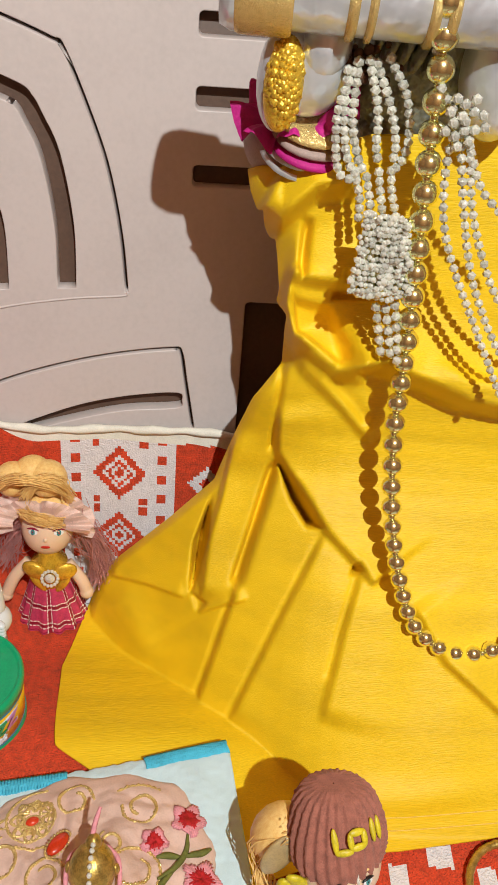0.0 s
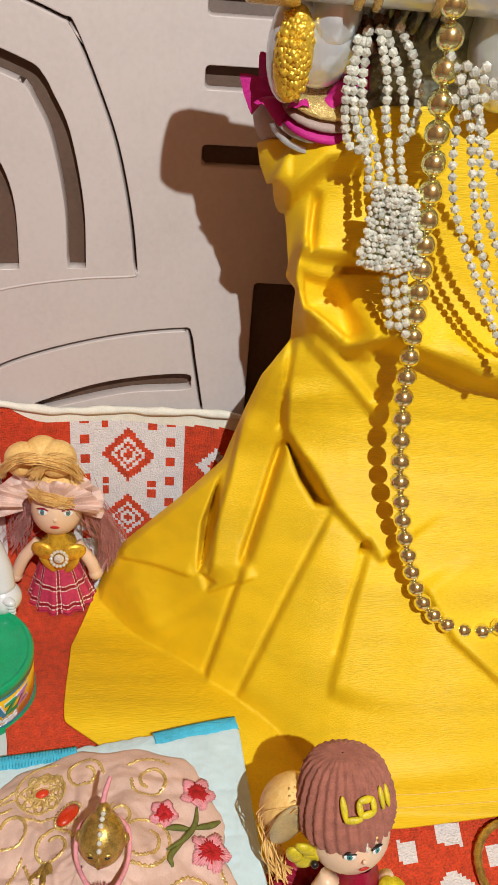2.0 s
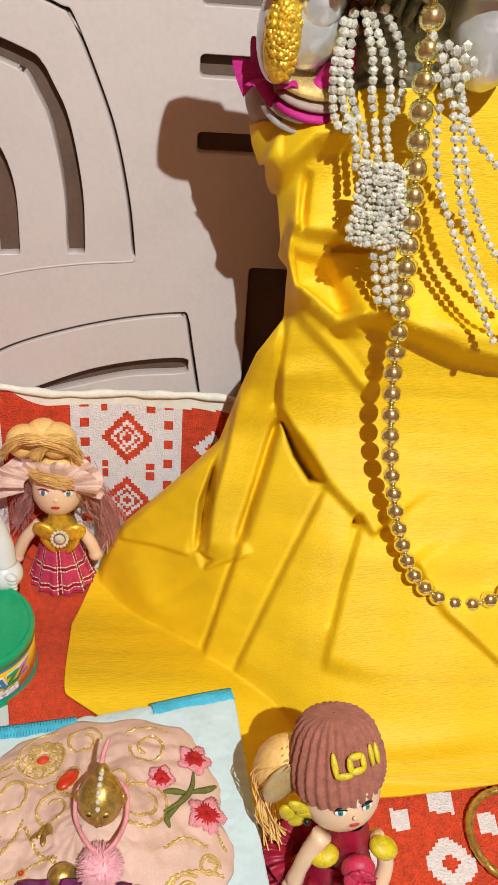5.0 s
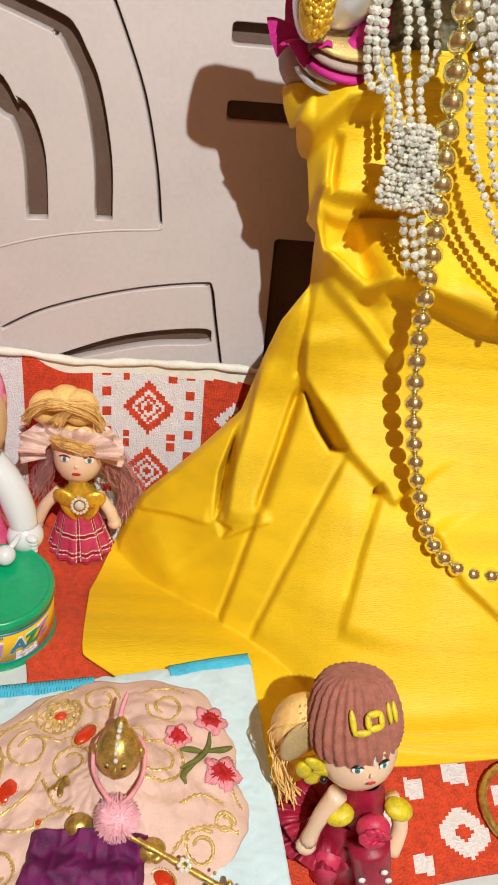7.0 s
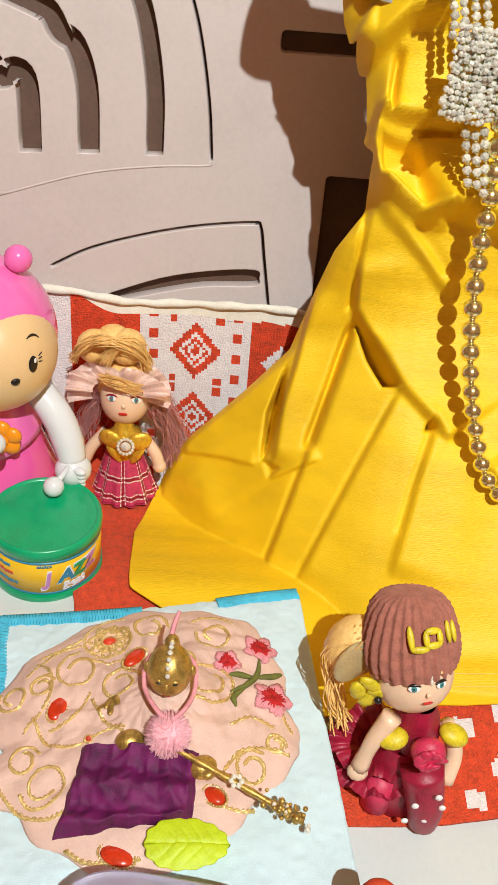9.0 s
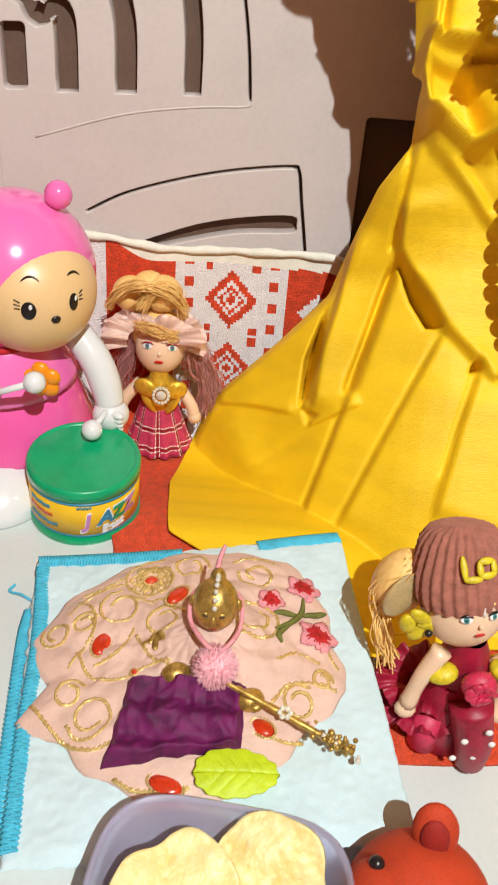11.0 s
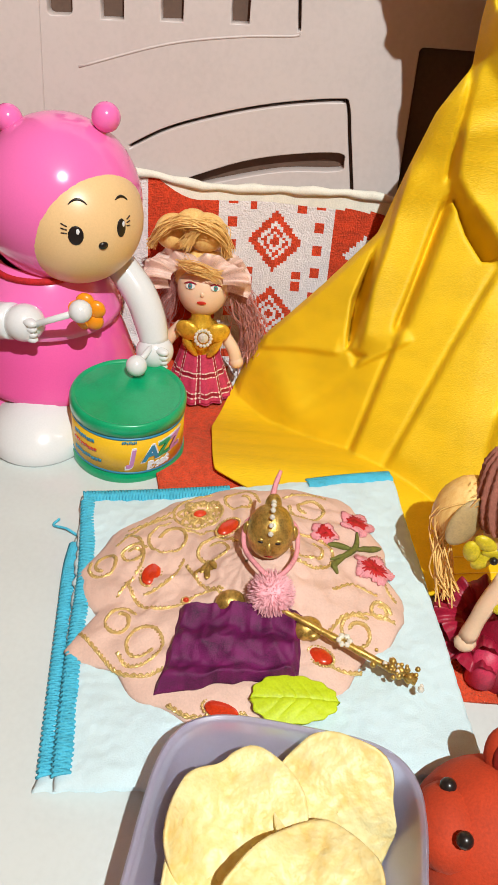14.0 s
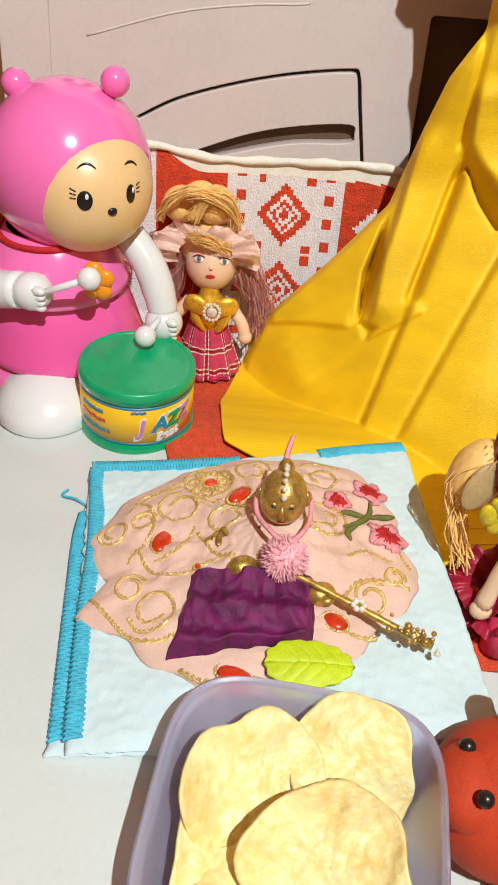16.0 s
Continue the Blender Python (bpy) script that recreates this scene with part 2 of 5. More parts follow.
def ribbon(line, w):
    """The outline of a band of width w along a line in the plane."""
    p = [Vector((*q, 0)) for q in line]
    a, b = [], []
    for i, q in enumerate(p):
        d = (p[min(i + 1, len(p) - 1)] - p[max(i - 1, 0)]).normalized()
        nn = Vector((-d.y, d.x, 0)) * (w / 2)
        a.append(q + nn), b.append(q - nn)
    return [(v.x, v.y) for v in a + b[::-1]]


def pill(x0, x1, z0, z1, r=0.004):
    out = []
    for cx, cz, a in ((x1 - r, z1 - r, 0), (x0 + r, z1 - r, 90), (x0 + r, z0 + r, 180), (x1 - r, z0 + r, 270)):
        out += [(cx + r * math.cos(radians(a + k * 22.5)), cz + r * math.sin(radians(a + k * 22.5))) for k in range(5)]
    return out


def fan_slot(xb, shoulder, w, run):
    """A slot that rises from z 0.654, leaning a little, and turns off to the left at its shoulder."""
    zt = shoulder
    line = [(xb, 0.654), (xb - 0.0005, 0.70), (xb - 0.008, 0.70 + (zt - 0.70) * 0.55), (xb - 0.018, zt - 0.014), (xb - 0.0235, zt - 0.004), (xb - 0.032, zt + 0.002), (xb - 0.032 - run, zt + 0.002 + run * 0.4)]
    return ribbon([(q.x, q.y) for q in arc([(*p, 0) for p in line], 5)], w)


def chair():
    ch = thing("plastic_chair", (0.15, 0.3, 0), "wide pinkish plastic chair with slotted back and white seat", "chair")
    holes = [fan_slot(-0.037, 0.784, 0.0145, 0.05), fan_slot(-0.085, 0.748, 0.017, 0.05), fan_slot(-0.126, 0.718, 0.017, 0.006), pill(-0.170, -0.152, 0.656, 0.70),
             ribbon([(q.x, q.y) for q in arc([(0.006, 0.651, 0), (0.002, 0.692, 0), (-0.006, 0.735, 0), (-0.016, 0.767, 0), (-0.034, 0.811, 0), (-0.042, 0.817, 0), (-0.072, 0.829, 0), (-0.12, 0.846, 0)], 5)], 0.0038),
             ribbon([(q.x, q.y) for q in arc([(-0.116, 0.569, 0), (-0.086, 0.583, 0), (-0.044, 0.5945, 0), (-0.002, 0.6025, 0), (0.040, 0.607, 0), (0.0475, 0.604, 0), (0.052, 0.580, 0), (0.060, 0.535, 0)], 5)], 0.0040),
             [(q.x, q.y) for q in arc([(-0.075, 0.546, 0), (-0.03, 0.5605, 0), (0.009, 0.5675, 0), (0.046, 0.570, 0), (0.0505, 0.5625, 0), (0.046, 0.5555, 0), (0.002, 0.553, 0), (-0.042, 0.5445, 0), (-0.070, 0.538, 0)], 4)],
             ribbon([(-0.175, 0.50), (-0.175, 0.60), (-0.174, 0.70), (-0.172, 0.80)], 0.0012)]
    for z in (0.830, 0.786, 0.736):
        holes.append(pill(0.050, 0.250, z - 0.008, z + 0.008))
    holes.append(pill(0.094, 0.206, 0.52, 0.647))
    cu = bpy.data.curves.new("back_outline", "CURVE")
    cu.dimensions, cu.fill_mode = "2D", "BOTH"
    cu.extrude, cu.bevel_depth, cu.bevel_resolution = 0.0045, 0.0007, 1
    outline = pill(-0.207, 0.507, 0.36, 0.93, 0.03)
    for loop in [outline] + holes:
        sp = cu.splines.new("POLY")
        sp.points.add(len(loop) - 1)
        for q, (x, z) in zip(sp.points, loop):
            q.co = (x, z, 0, 1)
        sp.use_cyclic_u = True
    tmp = bpy.data.objects.new("back_outline", cu)
    scene.collection.objects.link(tmp)
    bpy.context.view_layer.update()
    me = bpy.data.meshes.new_from_object(tmp.evaluated_get(bpy.context.evaluated_depsgraph_get()))
    bpy.data.objects.remove(tmp)
    bm = bmesh.new()
    bm.from_mesh(me)
    for k in range(1, 40):
        bmesh.ops.bisect_plane(bm, geom=bm.verts[:] + bm.edges[:] + bm.faces[:], plane_co=(-0.207 + k * 0.018, 0, 0), plane_no=(1, 0, 0))
    for v in bm.verts:
        x, z, d = v.co
        v.co = (x - 0.15, back_y(x, z) - d + 0.0045 - 0.3, z)
    bmesh.ops.recalc_face_normals(bm, faces=bm.faces)
    part("back_panel", bm, PLASTIC_PINKISH, ch, "pinkish plastic back with fan-shaped slots", flat=True)
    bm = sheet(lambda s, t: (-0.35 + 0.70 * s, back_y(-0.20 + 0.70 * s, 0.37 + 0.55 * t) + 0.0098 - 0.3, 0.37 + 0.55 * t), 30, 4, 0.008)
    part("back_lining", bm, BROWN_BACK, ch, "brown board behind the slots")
    # moulded ridge under the fan of slots
    bm = bmesh.new()
    pts = [(x, z) for x, z in ((-0.150, 0.624), (-0.088, 0.640), (-0.036, 0.6465), (0.002, 0.6485), (0.0065, 0.6515))]
    tube(bm, [(q.x - 0.15, back_y(q.x, q.y) - 0.0002 - 0.3, q.y) for q in arc([(*p, 0) for p in pts], 8)], 0.0011, 6)
    part("ridge", bm, PLASTIC_PINKISH, ch)
    # seat, dished, with a rounded left and right rim
    def seat(s, t):
        x, y = -0.20 + 0.70 * s, -0.02 + 0.60 * t
        e = min(s * 0.70, (1 - s) * 0.70)
        drop = 0.03 * max(0.0, 1 - e / 0.025) ** 2 + 0.03 * max(0.0, 1 - t * 0.6 / 0.04) ** 2
        return (x - 0.15 + 0.02 * (1 - smooth(t * 2)), y - 0.3, seat_z(x, y) - drop)
    part("seat", sheet(seat, 60, 50, 0.006), SEAT_WHITE, ch, "glossy white dished seat")
    for x, y in ((-0.14, 0.02), (0.44, 0.02), (-0.14, 0.52), (0.44, 0.52)):
        bm = bmesh.new()
        lathe(bm, [(0.0, 0), (0.018, 0), (0.026, 0.38), (0.0, 0.38)], (x - 0.15, y - 0.3, 0), n=12)
        part("leg", bm, PLASTIC_PINKISH, ch)


chair()


# ---- the patterned towel on the seat and up the back ----


def towel():
    run = 0.52
    def f(s, t):
        x = -0.125 + 0.60 * s
        d = t * run
        front = 0.195 + 0.24 * max(0.0, x - 0.13) + 0.09 * smooth((0.12 - x) / 0.08)
        y = front + d * (0.52 - front + 0.195) / 0.52
        bend = 0.515
        if y < bend:
            x2 = x + 0.075 * (1 - smooth((y - 0.30) / 0.18)) * max(0.0, 1 - (x + 0.125) / 0.225)
            return (x2, y, seat_z(x2, y) + 0.004 + 0.0008 * wob(x, y, 0, 60))
        a = y - bend
        base = seat_z(x, bend) + 0.004
        k = min(1.0, a / 0.03)
        z = base + max(0.0, a - 0.010 * k)
        top = 0.5465 + 0.003 * math.sin(x * 31) - 0.004 * smooth((x + 0.08) / 0.1) + (0.006 * smooth((-0.05 - x) / 0.06))
        z = min(z, top)
        yy = bend + (0.018 * smooth(a / 0.03)) + 0.15 * (z - 0.42) - 0.35 * max(0.0, 0.0 - x) ** 2 - 0.002 + 0.004 * wob(x, z, 1, 16) * smooth(a / 0.05)
        return (x, min(yy, back_y(x, z) - 0.006), z)

    def motif(s, t):
        x = -0.125 + 0.60 * s
        d = t * run
        front = 0.195 + 0.24 * max(0.0, x - 0.13) + 0.09 * smooth((0.12 - x) / 0.08)
        y = front + d * (0.52 - front + 0.195) / 0.52
        up = y - 0.515
        z = 0.375 + up
        if y > 0.515 and z > 0.5385:
            return 2
        if y > 0.497:
            q = (x + 0.122) % 0.148 - 0.022
            for cx in (0.066, -0.011):
                zz = (z - 0.522 + 0.0095) % 0.019 - 0.0095
                if abs(q - cx) < 0.0042 and abs(zz) < 0.0042 and x > -0.09:
                    return 0
            if q < -0.0005:
                return 1
            if q < 0.054:
                if x > 0.02:
                    g = abs(q - 0.026) / 0.016 + abs(z - 0.502) / 0.017
                    return 1 if 0.42 < g < 1 else 0
                return 0
            zz = (z - 0.508 + 0.031) % 0.062 - 0.031
            g = abs(q - 0.1015) / 0.0225 + abs(zz) / 0.0245
            if 0.66 < g < 1.0 or g < 0.22 or 0.36 < g < 0.5:
                return 0
            if abs(abs(q - 0.1015) - 0.019) < 0.0035 and abs(abs(zz) - 0.0265) < 0.0035:
                return 0
            return 1
        if x > 0.10 and y < 0.30:
            q = (x - 0.246 + 0.03) % 0.06 - 0.03
            v = y - 0.25
            g = abs(q) / 0.020 + abs(v) / 0.020
            if 0.33 < g < 1 and abs(q) < 0.016 and abs(v) < 0.0165:
                return 1
            h = abs(abs(q) - 0.03)
            if h < 0.0065 and (abs(v - 0.028) < 0.007 or abs(v + 0.022) < 0.006):
                return 1
            if abs(q) < 0.008 and v > 0.034 and v < 0.05:
                return 1
        return 0
    bm = sheet(f, 240, 210, 0.003, motif)
    ob = part("patterned_towel", bm, [RED_TERRY, WHITE_TERRY, HEM_WHITE])
    bm = bmesh.new()
    tube(bm, [Vector(f(k / 90, 1.0)) + Vector((0, -0.001, 0.0005 * math.sin(k * 1.7))) for k in range(91)], [0.0032 + 0.0006 * math.sin(k * 0.9) for k in range(91)], 10)
    part("rolled_hem", bm, HEM_WHITE, ob, "cream rolled hem")
    tagged(ob, "red and white terry towel with diamond pattern spread over the seat", "towel")


towel()


# ---- the yellow dress ----
TIP = Matrix(((1, 0, 0), (0, 0.628, -0.778), (0, 0.778, 0.628)))  # u across, v up along the lean, w out of it


def lean(u, v, w):
    return TIP @ Vector((u, v, w))


def crease(u, v, line):
    """Signed distance to a polyline (plus on its right hand, looking along it) and the share of the way along."""
    best, sd, along = 9.0, 9.0, 0.0
    n = len(line) - 1
    for i in range(n):
        ax, ay = line[i]
        bx, by = line[i + 1]
        dx, dy = bx - ax, by - ay
        k = min(1.0, max(0.0, ((u - ax) * dx + (v - ay) * dy) / (dx * dx + dy * dy)))
        px, py = u - ax - k * dx, v - ay - k * dy
        d = math.hypot(px, py)
        if d < best:
            best, along = d, (i + k) / n
            sd = d if px * dy - py * dx > 0 else -d
    return sd, along


STEPS = [  # a raised edge: line (the cloth on its right hand lies higher), height, reach
    ([(0.066, 0.535), (0.082, 0.593), (0.098, 0.654), (0.110, 0.702), (0.122, 0.753)], 0.010, 0.060),
    ([(0.096, 0.552), (0.131, 0.644), (0.156, 0.705)], 0.0075, 0.055),
    ([(0.160, 0.570), (0.171, 0.640), (0.180, 0.680)], 0.008, 0.060),
    ([(0.190, 0.668), (0.181, 0.679), (0.152, 0.707), (0.120, 0.755), (0.115, 0.790)], 0.015, 0.060),
    ([(0.300, 0.572), (0.241, 0.620), (0.215, 0.66)], 0.010, 0.05),
    ([(0.073, 0.640), (0.076, 0.686), (0.083, 0.718), (0.092, 0.775)], 0.014, 0.030),
    ([(0.110, 0.650), (0.086, 0.637), (0.073, 0.630)], 0.006, 0.04),
    ([(0.300, 0.786), (0.258, 0.787), (0.229, 0.791), (0.201, 0.801), (0.174, 0.809), (0.150, 0.803)], 0.036, 0.048),
    ([(0.170, 0.800), (0.147, 0.804), (0.119, 0.823), (0.112, 0.842), (0.113, 0.866)], 0.020, 0.022),
    ([(0.168, 0.850), (0.140, 0.852), (0.110, 0.853)], 0.018, 0.034),
    ([(0.150, 0.897), (0.123, 0.893), (0.106, 0.880), (0.090, 0.890)], 0.028, 0.036),
    ([(0.182, 0.762), (0.155, 0.786), (0.129, 0.806), (0.116, 0.826)], 0.010, 0.026),
    ([(0.064, 0.639), (0.029, 0.644), (-0.004, 0.645)], 0.006, 0.036),
]
GROOVES = [  # a narrow furrow: line, depth, half width
    ([(0.064, 0.530), (0.082, 0.593), (0.098, 0.654)], 0.004, 0.0016),
    ([(0.098, 0.654), (0.110, 0.702), (0.122, 0.753)], 0.016, 0.0030),
    ([(0.096, 0.552), (0.131, 0.644), (0.156, 0.705)], 0.003, 0.0016),
    ([(0.164, 0.600), (0.171, 0.640), (0.180, 0.680)], 0.004, 0.0016),
    ([(0.121, 0.853), (0.121, 0.870), (0.122, 0.888)], 0.009, 0.0022),
    ([(0.117, 0.755), (0.117, 0.785), (0.118, 0.815)], 0.006, 0.0020),
    ([(0.177, 0.778), (0.162, 0.792), (0.142, 0.809)], 0.004, 0.0040),
    ([(-0.016, 0.552), (0.033, 0.594), (0.086, 0.636)], 0.0016, 0.0050),
]
RIDGES = [  # a soft rounded ridge: line, height, half width
    ([(0.000, 0.640), (0.020, 0.612), (0.040, 0.580)], 0.006, 0.017),
    ([(0.113, 0.862), (0.112, 0.842), (0.119, 0.825), (0.147, 0.807), (0.168, 0.803)], 0.007, 0.0045),
    ([(0.300, 0.800), (0.254, 0.801), (0.226, 0.803), (0.198, 0.814)], 0.008, 0.007),
    ([(0.128, 0.560), (0.150, 0.640), (0.168, 0.690)], 0.003, 0.016),
    ([(0.205, 0.540), (0.200, 0.620), (0.198, 0.680)], 0.003, 0.024),
    ([(0.255, 0.520), (0.250, 0.580), (0.262, 0.640)], 0.003, 0.022),
    ([(0.12, 0.510), (0.20, 0.525), (0.30, 0.535)], 0.0035, 0.010),
]
POCKETS = [  # a dark opening between folds: outline (convex, anticlockwise), depth
    ([(0.066, 0.646), (0.0755, 0.650), (0.0765, 0.686), (0.083, 0.715), (0.080, 0.728), (0.067, 0.684)], 0.040),
    ([(0.122, 0.752), (0.134, 0.723), (0.146, 0.7055), (0.1555, 0.705), (0.134, 0.737)], 0.040),
    ([(0.176, 0.675), (0.1825, 0.678), (0.178, 0.687)], 0.028),
    ([(0.066, 0.646), (0.073, 0.631), (0.080, 0.640)], 0.010),
    ([(0.118, 0.846), (0.141, 0.843), (0.154, 0.822), (0.156, 0.811), (0.150, 0.812), (0.122, 0.829)][::-1], 0.009),
    ([(0.140, 0.847), (0.167, 0.848), (0.168, 0.856), (0.145, 0.861)], 0.010),
]


def dress_left(v):
    return table(v, 0.485, 0.055, 0.515, 0.035, 0.537, 0.010, 0.548, -0.018, 0.577, -0.032, 0.62, -0.021, 0.651, -0.008, 0.70, 0.046, 0.733, 0.079, 0.771, 0.092, 0.794, 0.101, 0.812, 0.117, 0.836, 0.115, 0.848, 0.109, 0.855, 0.110, 0.873, 0.107, 0.882, 0.105, 0.888, 0.097, 0.903, 0.088, 0.914, 0.085, 0.945, 0.085)


def boxed(items, pad):
    out = []
    for it in items:
        xs, ys = [p[0] for p in it[0]], [p[1] for p in it[0]]
        out.append((min(xs) - pad(it), max(xs) + pad(it), min(ys) - pad(it), max(ys) + pad(it), it))
    return out


STEPS_B, GROOVES_B = boxed(STEPS, lambda it: it[2]), boxed(GROOVES, lambda it: 3 * it[2])
RIDGES_B, POCKETS_B = boxed(RIDGES, lambda it: 3 * it[2]), boxed(POCKETS, lambda it: 0.003)


def dress_w(u, v):
    base = sum(table(v + q, 0.48, 0.016, 0.60, 0.018, 0.70, 0.020, 0.75, 0.024, 0.79, 0.048, 0.82, 0.075, 0.886, 0.118, 0.95, 0.160) for q in (-0.018, -0.006, 0.006, 0.018)) / 4
    side = sum(table(0.215 - u + q, 0, 0, 0.03, 0.001, 0.06, 0.009, 0.113, 0.046, 0.137, 0.068, 0.212, 0.136, 0.26, 0.178) for q in (-0.02, -0.007, 0.007, 0.02)) / 4 + table(max(0.0, u - 0.33), 0, 0, 0.1, 0.06)
    upper = smooth((v - 0.735) / 0.075)
    w = base - side * (1 - upper)
    e = u - dress_left(v)
    w -= upper * 0.014 * max(0.0, 1 - e / 0.040) ** 2
    w -= (0.012 - 0.005 * upper) * max(0.0, 1 - e / 0.010) ** 2
    for x0, x1, y0, y1, (line, h, wide) in STEPS_B:
        if x0 < u < x1 and y0 < v < y1:
            sd, al = crease(u, v, line)
            if -0.001 < sd < wide:
                k = smooth(al / 0.12) * smooth((1 - al) / 0.12)
                w += h * k * smooth((sd + 0.001) / 0.0036) * (1 - max(0.0, sd) / wide) ** 1.5
    for x0, x1, y0, y1, (line, h, wide) in GROOVES_B:
        if x0 < u < x1 and y0 < v < y1:
            sd, al = crease(u, v, line)
            w -= h * smooth(al / 0.1) * smooth((1 - al) / 0.1) * math.exp(-(sd / wide) ** 2)
    for x0, x1, y0, y1, (line, h, wide) in RIDGES_B:
        if x0 < u < x1 and y0 < v < y1:
            sd, al = crease(u, v, line)
            w += h * smooth(al / 0.25) * smooth((1 - al) / 0.25) * math.exp(-(sd / wide) ** 2)
    for x0, x1, y0, y1, (line, h) in POCKETS_B:
        if x0 < u < x1 and y0 < v < y1:
            d = 9.0
            for (ax, ay), (bx, by) in zip(line, line[1:] + line[:1]):
                d = min(d, ((bx - ax) * (v - ay) - (by - ay) * (u - ax)) / math.hypot(bx - ax, by - ay))
            w -= h * smooth((d + 0.0008) / 0.003)
    w += 0.0007 * wob(u, v * 0.6, 0, 32) + 0.0002 * wob(u, v, 2, 110) + 0.0024 * wob(u, v * 0.35, 5, 14)
    for _ in range(4):
        floor_w = (seat_z(u, lean(u, v, w).y) + 0.010 - 0.778 * v) / 0.628
        if w < floor_w:
            w = floor_w
    return w


def hem_v(u):
    return table(u, 0.05, 0.485, 0.125, 0.489, 0.218, 0.4945, 0.289, 0.502, 0.42, 0.52)


def dress():
    dr = thing("yellow_dress", (0.22, 0.38, 0.40), "mustard yellow silk dress with draped sash and long folds", "dress")
    inv = Matrix.Translation((-0.22, -0.38, -0.40))
    def f(s, t):
        ul = dress_left(0.482 + 0.430 * t)
        u = ul + (0.42 - ul) * s ** 1.3
        v = 0.482 + (table(u, 0.085, 0.912, 0.103, 0.909, 0.127, 0.917, 0.149, 0.925, 0.42, 0.945) - 0.482) * t
        v = max(v, hem_v(u) + (v - 0.482) * 0.02)
        return inv @ lean(u, v, dress_w(u, v))
    bm = sheet(f, 280, 330, 0.0015)
    for _ in range(2):
        bmesh.ops.smooth_vert(bm, verts=bm.verts, factor=0.35, use_axis_x=True, use_axis_y=True, use_axis_z=True)
    part("skirt", bm, YELLOW, dr)
    # stitched line over the hem
    bm = bmesh.new()
    for dv in (0.010, 0.019):
        pts = []
        for k in range(60):
            u = 0.13 + 0.27 * k / 59
            v = hem_v(u) + dv
            pts.append(inv @ lean(u, v, dress_w(u, v) + 0.0003))
        tube(bm, pts, 0.0004, 5)
    part("hem_stitch", bm, HEM_GOLD, dr)


dress()


# ---- folded towel with turquoise stitching ----
def mat_z(x, y):
    return 0.431 + 0.011 * smooth((x + 0.09) / 0.19)


def quad(c, a, b):
    """A point of the four-sided plan c (front left, front right, back right, back left)."""
    p = [Vector((*q, 0)) for q in c]
    return p[0].lerp(p[1], a).lerp(p[3].lerp(p[2], a), b)


UPPER = ((-0.060, 0.107), (0.136, 0.136), (0.099, 0.338), (-0.099, 0.299))
LOWER = ((-0.071, 0.108), (0.137, 0.135), (0.100, 0.334), (-0.095, 0.268))


